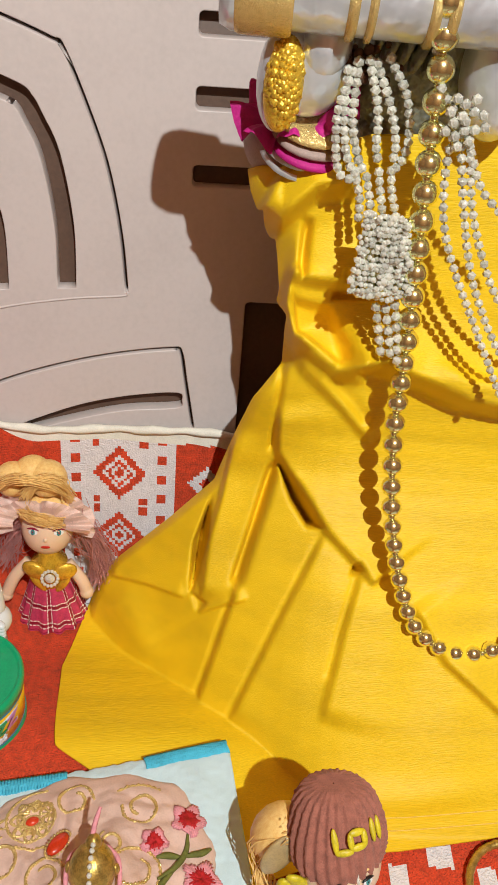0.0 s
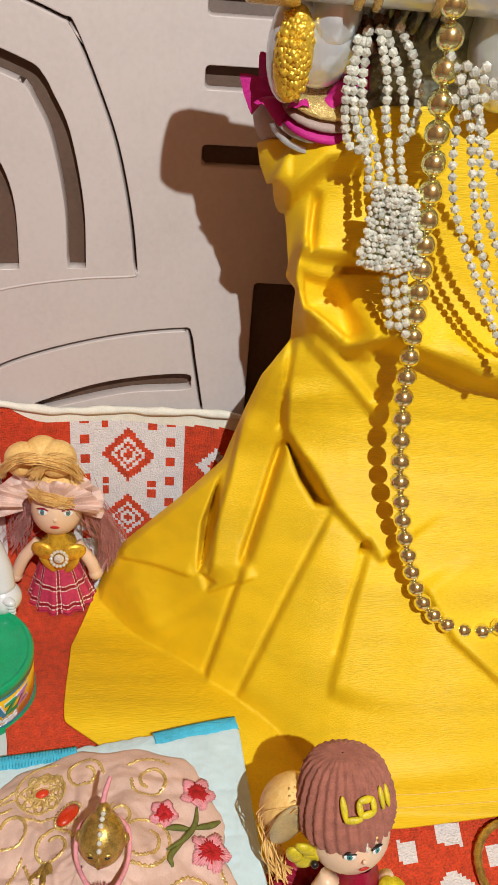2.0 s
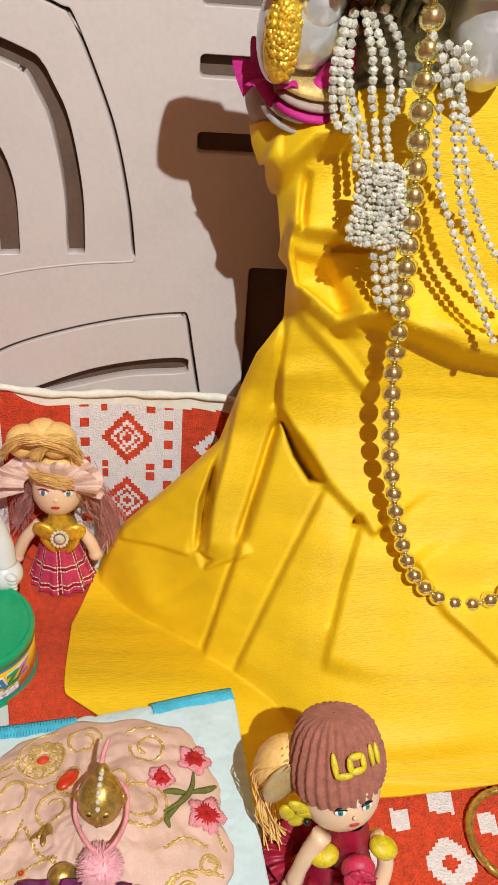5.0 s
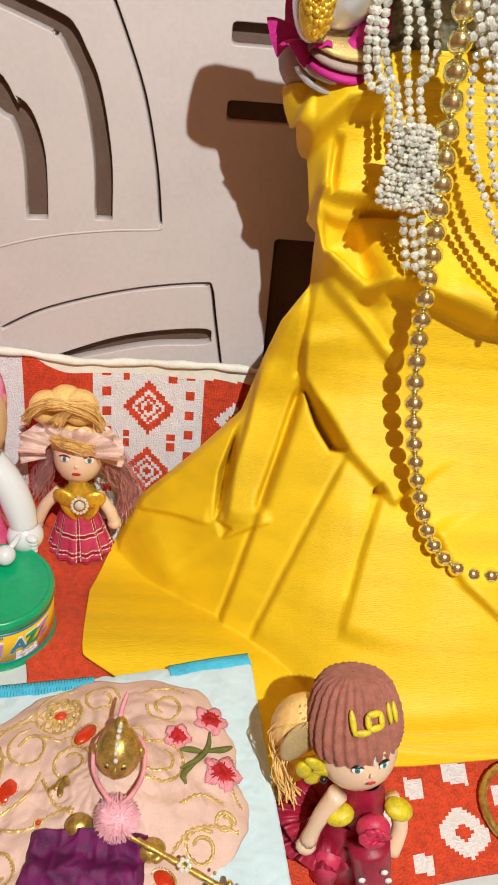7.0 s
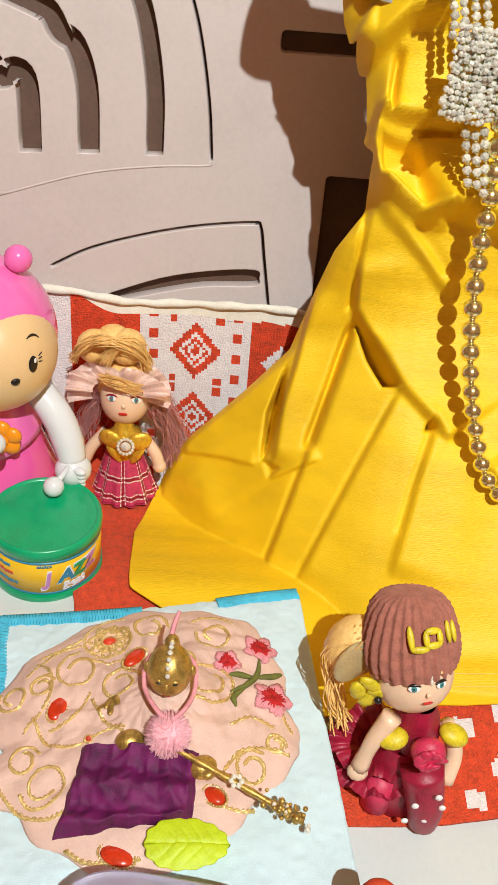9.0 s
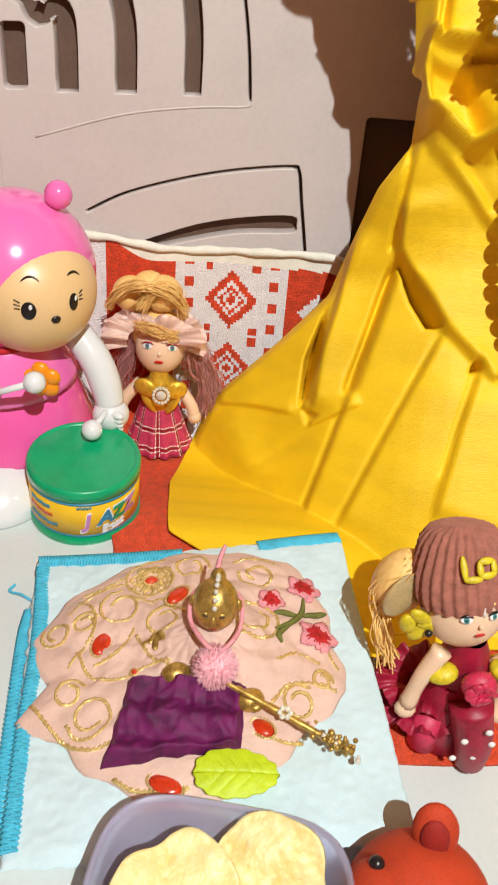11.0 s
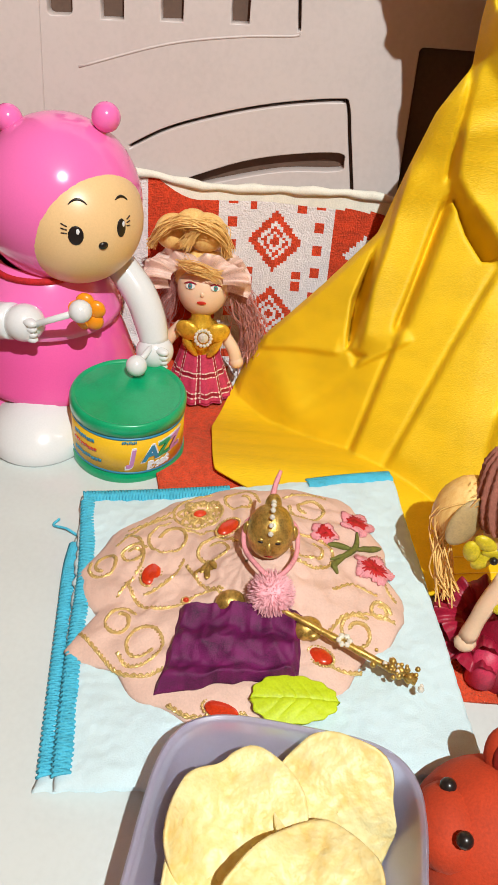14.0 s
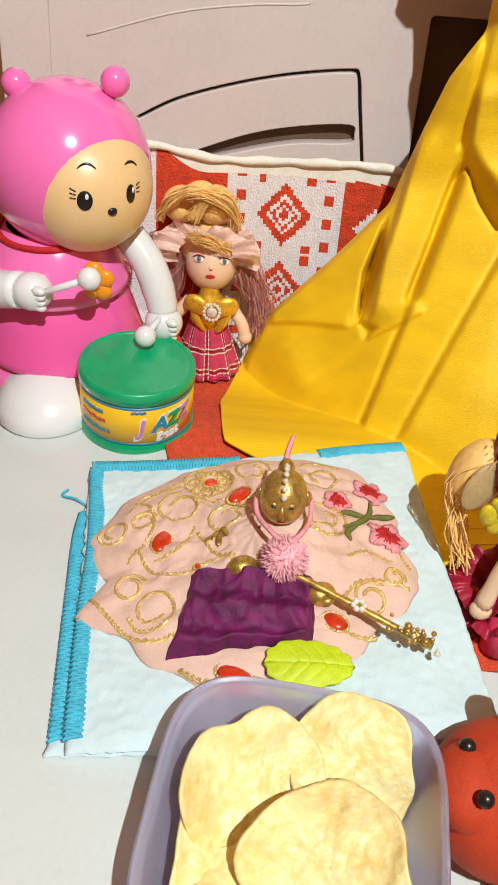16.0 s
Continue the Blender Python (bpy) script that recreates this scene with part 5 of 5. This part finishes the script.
def hat_doll():
    S, H, K, Y, WN, RS, GZ, EY, EW, LP, DK, CR, LB = range(13)
    bm = bmesh.new()
    C = Vector((0.1570, 0.238, 0.5005))
    ball(bm, C, (0.0225, 0.0215, 0.0235), (-12, 0, 0), 28, 20, S)
    out = Vector((0.22, -0.86, 0.46)).normalized()
    up = Vector((-0.17, 0.5, 0.85))
    up = (up - out * up.dot(out)).normalized()
    right = up.cross(out)
    doll_face(bm, C + out * 0.0005, 0.0225, right, up, out, 0.00036, EY, EW, LP, DK)
    for j in range(4):
        stamp(bm, C, 0.0225, right, up, out, 0.002, 0.012 - 0.003 * j, (0.0009, 0.0018, 0.0012), CR)
    # ribbed knitted hat
    ax = Vector((-0.16, 0.42, 0.90)).normalized()
    m = ax.to_track_quat("Z", "Y").to_matrix().to_4x4()
    m.translation = C + ax * 0.0075 + Vector((0.0, 0.001, 0))
    prof = ((0.0235, -0.005), (0.0252, 0.000), (0.0254, 0.006), (0.0246, 0.014), (0.0226, 0.022), (0.0205, 0.0295), (0.0165, 0.0350), (0.0090, 0.0378), (0.0005, 0.0375))
    N = 180
    rings = []
    for i in range(33):
        t = i / 32 * (len(prof) - 1)
        j = min(int(t), len(prof) - 2)
        r = prof[j][0] + (prof[j + 1][0] - prof[j][0]) * (t - j)
        z = prof[j][1] + (prof[j + 1][1] - prof[j][1]) * (t - j)
        row = []
        for q in range(N):
            a = 2 * math.pi * q / N
            rr = r * (1 + 0.034 * math.cos(26 * a + 0.5 * math.sin(z * 120)) + 0.014 * math.sin(z * 1900 + (q // 3) * 1.7) + 0.05 * math.sin(2 * a + 1 + z * 60))
            row.append(bm.verts.new(m @ Vector((rr * math.cos(a), rr * math.sin(a), z))))
        rings.append(row)
    for a, b in zip(rings, rings[1:]):
        for q in range(N):
            bm.faces.new((a[q], a[(q + 1) % N], b[(q + 1) % N], b[q])).material_index = K
    hc = m @ Vector((0, 0, 0.013))
    for dx, dy, w, h in ((-0.010, 0.0045, 0.0018, 0.0068), (-0.0065, -0.001, 0.005, 0.002), (0.0005, 0.0075, 0.0045, 0.002), (-0.003, 0.004, 0.0018, 0.0045), (0.004, 0.004, 0.0018, 0.0045), (0.0005, 0.0005, 0.0045, 0.002), (0.009, 0.005, 0.0016, 0.006), (0.0125, 0.004, 0.0016, 0.006)):
        stamp(bm, hc, 0.0258, right, up, out, dx * 1.1 + 0.002, dy + 0.0035, (w, h, 0.0014), LB)
    # hair, clear bow with yellow petals
    ball(bm, (0.126, 0.252, 0.498), (0.016, 0.015, 0.022), (0, 15, 0), 18, 12, H)
    strands(bm, [(0.130, 0.246, 0.515), (0.117, 0.246, 0.495), (0.118, 0.240, 0.470), (0.126, 0.235, 0.450)], H, 11, 40, 0.0035, 0.0005)
    ball(bm, (0.1245, 0.238, 0.502), (0.009, 0.0035, 0.015), (-10, 24, 10), 18, 12, GZ2)
    for a in range(4):
        ball(bm, (0.134 + 0.006 * math.cos(a * 1.6), 0.226, 0.494 + 0.006 * math.sin(a * 1.6)), (0.0075, 0.0025, 0.0045), (10, a * 40, 0), 12, 8, Y)
    ball(bm, (0.139, 0.222, 0.4925), 0.0022, u=8, v=6, mi=DK)
    # body: bodice, puffed sleeves, arms, rose, skirt
    lathe(bm, [(0.008, 0.484), (0.012, 0.474), (0.015, 0.462), (0.014, 0.450), (0.018, 0.44)], (0.165, 0.230, 0), n=20, mi=WN)
    for p in ((0.151, 0.217, 0.467), (0.185, 0.222, 0.468)):
        ball(bm, p, (0.0088, 0.007, 0.0052), (0, 18 if p[0] > 0.17 else -18, 0), 16, 10, Y)
    ball(bm, (0.1690, 0.2085, 0.4705), (0.0095, 0.007, 0.0095), u=18, v=12, mi=RS)
    for j in range(9):
        a = j * 0.7
        ball(bm, (0.1685 + 0.0065 * math.cos(a) * (1 - j * .06), 0.2035 - 0.0004 * j, 0.4710 + 0.0065 * math.sin(a) * (1 - j * .06)), (0.0042, 0.0015, 0.003), (20, 40 * j, 0), 8, 6, RS)
    tube(bm, arc([(0.149, 0.222, 0.480), (0.141, 0.217, 0.462), (0.1365, 0.214, 0.440)], 5), (0.0058, 0.0056, 0.0054, 0.0052, 0.005, 0.0048, 0.0046, 0.0044, 0.0046, 0.005, 0.005), 10, S)
    ball(bm, (0.136, 0.213, 0.437), (0.0062, 0.005, 0.006), u=10, v=8, mi=S)
    tube(bm, arc([(0.181, 0.228, 0.470), (0.189, 0.222, 0.452), (0.186, 0.213, 0.436)], 5), 0.0048, 10, S)
    frill(bm, (0.150, 0.232, 0.437), 0.030, 0.022, (-0.1, -0.2, 1), WN, 12, 0.004, 0.010, 2)
    frill(bm, (0.152, 0.230, 0.424), 0.034, 0.024, (-0.1, -0.2, 1), WN, 13, 0.004, 0.010, 4)
    lathe(bm, [(0.012, 0.452), (0.016, 0.44), (0.020, 0.42), (0.021, 0.401), (0.015, 0.397), (0.0, 0.397)], (0.160, 0.228, 0), n=20, mi=WN)
    tube(bm, arc([(0.170, 0.212, 0.450), (0.176, 0.205, 0.425), (0.179, 0.207, seat_z(0.18, 0.207) + 0.010)], 6), [0.0125 - 0.0003 * j for j in range(13)], 16, WN)
    for dx, dz in ((-0.005, -0.002), (0.006, 0.008), (0.003, -0.016), (-0.007, -0.022), (0.011, -0.006)):
        ball(bm, (0.172 + dx, 0.193 + abs(dx) * 0.45 + (0.001 if dz < -.01 else 0), 0.440 + dz), (0.0022, 0.0012, 0.0022), u=8, v=6, mi=EW)
    tube(bm, [(0.152, 0.217, 0.43), (0.150, 0.211, seat_z(0.15, 0.21) + 0.007)], 0.0085, 12, LP2)
    ob = part("hat_doll", bm, [SKIN, HAIR, KNIT, SLEEVE, WINE, ROSE, GAUZE, EYE_TEAL, EYE_WHITE, LIPS, BLACK, CRYSTAL, SLEEVE, ROSE, CLEAR_BOW])
    tagged(ob, "small doll in ribbed dusty-rose knit hat and wine dress", "doll")


LP2, GZ2 = 13, 14
CLEAR_BOW = material("clear_yellowish_bow", (0.85, 0.72, 0.40), 0.3, vary=0.15, scale=150, bump=0.2, trans=0.6)
SLEEVE = material("lemon_satin", (0.72, 0.58, 0.02), 0.45, vary=0.2, scale=200, bump=0.4)
hat_doll()


# ---- statue, its ornaments and the bead necklace ----
def statue():
    SL, GL, MG, SK, DB, LF, FO = range(7)
    bm = bmesh.new()
    A = Vector((0.066, 0.447, 0.8775))
    # flute with gold bands
    prof = [(0.0, 0.0), (0.017, 0.001), (0.0195, 0.006), (0.0195, 0.030), (0.0175, 0.034), (0.0175, 0.300), (0.0, 0.30)]
    lathe(bm, prof, A, (0, 90, -3), 40, SL)
    for x0, x1 in ((0.008, 0.034), (0.058, 0.063), (0.067, 0.071), (0.094, 0.099), (0.102, 0.107), (0.150, 0.160)):
        lathe(bm, [(0.0176, x0), (0.0196, x0 + 0.001), (0.0196, x1 - 0.001), (0.0176, x1)] if x0 > 0.02 else [(0.0197, x0), (0.0206, x0 + 0.002), (0.0206, x1 - 0.002), (0.0197, x1)], A, (0, 90, -3), 40, GL)
    # hand with its gold leaf, cuff and sleeve
    ball(bm, (0.112, 0.462, 0.843), (0.021, 0.017, 0.025), (0, 0, 0), 24, 16, SL)
    ball(bm, (0.1175, 0.454, 0.853), (0.013, 0.012, 0.016), (0, 20, 0), 16, 12, SL)
    ball(bm, (0.0985, 0.452, 0.838), (0.0125, 0.009, 0.0260), (0, 3, 0), 20, 16, SL)
    ball(bm, (0.0990, 0.4465, 0.836), (0.0098, 0.0080, 0.0225), (0, 3, 0), 20, 16, LF)
    for k in range(3):
        ball(bm, (0.118, 0.468, 0.812 - 0.006 * k), (0.022, 0.02, 0.0045), (15, 8, 0), 20, 8, (GL, SK, MG)[k])
    frill(bm, (0.110, 0.478, 0.815), 0.034, 0.026, (-0.3, -0.4, 0.85), MG, 8, 0.006, 0.010, 2)
    ball(bm, (0.100, 0.490, 0.800), (0.017, 0.02, 0.022), (0, 20, 0), 16, 12, SK)
    for k in range(2):
        lathe(bm, [(0.020, -0.002), (0.0222, 0), (0.020, 0.002)], (0.113, 0.477, 0.799 - 0.006 * k), (18, 10, 0), 28, SL)
    # foil-wrapped body behind the flute
    ball(bm, (0.185, 0.500, 0.860), (0.070, 0.035, 0.075), (0, 0, 0), 28, 20, FO)
    ball(bm, (0.205, 0.455, 0.850), (0.020, 0.02, 0.035), (0, 0, 0), 18, 14, SL)
    for k in range(5):
        ball(bm, (0.145 + 0.007 * k, 0.466, 0.862 - 0.002 * k), (0.0042, 0.012, 0.016), (20, 12, 0), 12, 10, FO)
    rnd = random.Random(2)
    for k in range(110):
        a, q = k * 2.4, math.sqrt((k + 0.5) / 110)
        ball(bm, (0.0990 + 0.0088 * q * math.cos(a), 0.4384 + 0.007 * q * q, 0.8365 + 0.021 * q * math.sin(a)), rnd.uniform(0.0012, 0.0026), u=6, v=4, mi=LF)
    for k in range(40):
        ball(bm, (0.137 + rnd.gauss(0, 0.006), 0.456 + rnd.gauss(0, 0.004), 0.846 + rnd.gauss(0, 0.006)), rnd.uniform(0.0015, 0.003), u=6, v=4, mi=DB)
    ball(bm, (0.22, 0.515, 0.60), (0.060, 0.040, 0.21), u=24, v=16, mi=SK)
    ob = part("statue", bm, [SILVER_FOIL, GOLD_GLITTER, MAGENTA, CLAY, DARK_BROWN, GOLD_LEAF, FOIL_DULL])
    tagged(ob, "statue with silver and gold flute wearing the yellow dress", "statue")


CLAY = material("grey_pink_clay", (0.42, 0.30, 0.26), 0.6, vary=0.15, scale=80, bump=0.3)
DARK_BROWN = material("dark_dry_flower", (0.13, 0.06, 0.03), 0.8, vary=0.3, scale=200, bump=0.4)
FOIL_DULL = material("dull_greenish_foil", (0.34, 0.36, 0.30), 0.4, 0.5, vary=0.3, scale=60, bump=0.8, fine=160, dist=0.004)
statue()


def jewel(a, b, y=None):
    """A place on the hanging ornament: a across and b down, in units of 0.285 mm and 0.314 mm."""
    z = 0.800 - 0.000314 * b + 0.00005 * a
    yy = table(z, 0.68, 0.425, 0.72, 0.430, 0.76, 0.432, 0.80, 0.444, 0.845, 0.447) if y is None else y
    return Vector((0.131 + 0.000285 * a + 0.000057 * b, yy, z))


def bead_string(name, bm_ball, pts, gap, parent, base, mats, label=""):
    """Places beads at even gaps along a smooth line, each a part that shares one mesh."""
    line = arc(pts, 30)
    mesh = mesh_of(name, bm_ball, mats, name == "crystal")
    need, made = 0.0, 0
    for a, b in zip(line, line[1:]):
        d = (b - a).length
        while need <= d:
            ob = new(name, mesh)
            ob.parent = parent
            ob.location = a.lerp(b, need / d) - base
            ob.rotation_euler = (made * 0.7, made * 1.3, 0)
            made += 1
            need += gap
        need -= d


def gem(r, mi=0):
    bm = bmesh.new()
    bmesh.ops.create_icosphere(bm, subdivisions=1, radius=r)
    return bm


def crystal_ornament():
    base = Vector((0.15, 0.44, 0.84))
    th = thing("crystal_pendant", base, "hanging ornament of clear crystal strands, fan and tassel", "ornament")
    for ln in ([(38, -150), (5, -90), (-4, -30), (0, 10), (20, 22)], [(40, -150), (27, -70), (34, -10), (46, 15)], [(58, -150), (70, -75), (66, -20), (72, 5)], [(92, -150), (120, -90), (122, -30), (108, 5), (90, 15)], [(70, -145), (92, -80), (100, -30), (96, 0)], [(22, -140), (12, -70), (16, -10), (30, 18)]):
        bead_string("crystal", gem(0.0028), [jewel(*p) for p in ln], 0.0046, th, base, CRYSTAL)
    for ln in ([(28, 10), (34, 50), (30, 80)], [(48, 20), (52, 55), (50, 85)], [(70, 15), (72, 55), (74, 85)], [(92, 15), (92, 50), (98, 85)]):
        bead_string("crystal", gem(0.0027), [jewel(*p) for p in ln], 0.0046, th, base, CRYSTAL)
    rnd = random.Random(12)
    gems = [mesh_of("crystal", gem(q), CRYSTAL, True) for q in (0.0016, 0.0020, 0.0027)]
    for j in range(15):
        t = j / 14
        n = 10 + int(4 * t)
        for i in range(n):
            q = (i + 0.5 * (j % 2)) / n
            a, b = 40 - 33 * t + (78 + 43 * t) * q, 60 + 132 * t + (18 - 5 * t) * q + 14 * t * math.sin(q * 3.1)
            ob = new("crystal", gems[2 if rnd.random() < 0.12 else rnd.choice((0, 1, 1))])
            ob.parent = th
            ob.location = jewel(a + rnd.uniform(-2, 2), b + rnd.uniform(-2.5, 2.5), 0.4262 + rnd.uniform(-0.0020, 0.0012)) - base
            ob.rotation_euler = (rnd.random() * 6, rnd.random() * 6, 0)
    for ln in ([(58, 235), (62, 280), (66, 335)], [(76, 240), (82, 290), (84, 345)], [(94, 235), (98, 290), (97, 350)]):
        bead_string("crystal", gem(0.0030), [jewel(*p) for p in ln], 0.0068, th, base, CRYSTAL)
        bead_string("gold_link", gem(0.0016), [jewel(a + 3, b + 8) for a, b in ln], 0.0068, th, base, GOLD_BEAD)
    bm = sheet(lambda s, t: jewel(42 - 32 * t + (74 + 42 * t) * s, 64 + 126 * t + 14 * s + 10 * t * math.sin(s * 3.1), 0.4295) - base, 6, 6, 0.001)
    part("fan_backing", bm, GOLD_BEAD, th, "gold wire backing")
    th2 = thing("crystal_chains", (0.185, 0.425, 0.84), "crystal flower with thin chains of clear stones", "necklace")
    b2 = Vector((0.185, 0.425, 0.84))
    for ln in (((0.166, 0.432, 0.860), (0.171, 0.430, 0.845), (0.179, 0.428, 0.835)), ((0.180, 0.425, 0.83), (0.181, 0.423, 0.802), (0.190, 0.421, 0.770), (0.2185, 0.418, 0.720), (0.238, 0.415, 0.687)), ((0.186, 0.425, 0.828), (0.198, 0.423, 0.804), (0.210, 0.421, 0.792), (0.232, 0.419, 0.775)),
               ((0.184, 0.425, 0.826), (0.192, 0.422, 0.795), (0.206, 0.420, 0.755), (0.230, 0.417, 0.715), (0.25, 0.415, 0.70)), ((0.188, 0.425, 0.826), (0.200, 0.422, 0.785), (0.222, 0.42, 0.745), (0.25, 0.418, 0.72))):
        bead_string("crystal", gem(0.0026), [Vector(p) for p in ln], 0.0056, th2, b2, CRYSTAL)
        bm = bmesh.new()
        tube(bm, [p - b2 for p in arc(ln, 8)], 0.0007, 5)
        part("chain", bm, GOLD_BEAD, th2)
    for k in range(16):
        a, r = k * 2.4, 0.0028 * math.sqrt(k)
        ob = new("crystal", bpy.data.meshes["crystal"])
        ob.parent = th2
        ob.location = Vector((0.1835 + r * math.cos(a), 0.421, 0.833 + r * 1.1 * math.sin(a))) - b2


crystal_ornament()


def bead_necklace():
    base = Vector((0.19, 0.40, 0.70))
    th = thing("bead_necklace", base, "long necklace of shiny round gold beads hanging down the dress", "necklace")
    line = arc([(0.166, 0.428, 0.88), (0.17, 0.433, 0.85), (0.172, 0.432, 0.822), (0.1764, 0.4288, 0.7706), (0.1836, 0.4315, 0.6966), (0.1853, 0.4267, 0.6547), (0.1884, 0.4129, 0.6174), (0.1922, 0.4034, 0.5924), (0.2012, 0.391, 0.5581), (0.2172, 0.3805, 0.5225), (0.244, 0.376, 0.504), (0.272, 0.377, 0.507), (0.303, 0.386, 0.53), (0.33, 0.4, 0.57), (0.345, 0.415, 0.62)], 40)
    sizes = []
    for r in (0.0068, 0.0064, 0.0059):
        bm = bmesh.new()
        bmesh.ops.create_uvsphere(bm, u_segments=16, v_segments=10, radius=r)
        sizes.append((r, mesh_of("bead", bm, GOLD_BEAD)))
    bm = bmesh.new()
    bmesh.ops.create_uvsphere(bm, u_segments=8, v_segments=6, radius=0.0022)
    link = mesh_of("spacer", bm, GOLD_BEAD)
    need = 0.0
    for a, b in zip(line, line[1:]):
        d = (b - a).length
        while need <= d:
            p = a.lerp(b, need / d)
            r, me = sizes[0] if p.z > 0.70 and p.x < 0.25 else sizes[1] if p.z > 0.60 else sizes[2]
            ob = new("bead", me)
            ob.parent, ob.location = th, p - base
            q = new("spacer", link)
            q.parent, q.location = th, p + (b - a).normalized() * (r + 0.0005) - base
            need += 2 * r + 0.0008
        need -= d


bead_necklace()


def bangle():
    bm = bmesh.new()
    c = Vector((0.293, 0.268, 0.0))
    n = 72
    pts = [Vector((c.x + 0.032 * math.cos(2 * math.pi * k / n), c.y + 0.032 * math.sin(2 * math.pi * k / n), seat_z(0.26, 0.27) + 0.0085 + 0.0005 * math.sin(k * 1.9))) for k in range(n + 1)]
    tube(bm, pts, [0.0026 + 0.0004 * (k % 2) for k in range(n + 1)], 10)
    ob = part("bangle", bm, GOLD_DULL)
    tagged(ob, "textured gold bangle lying on the red towel", "bangle")


bangle()
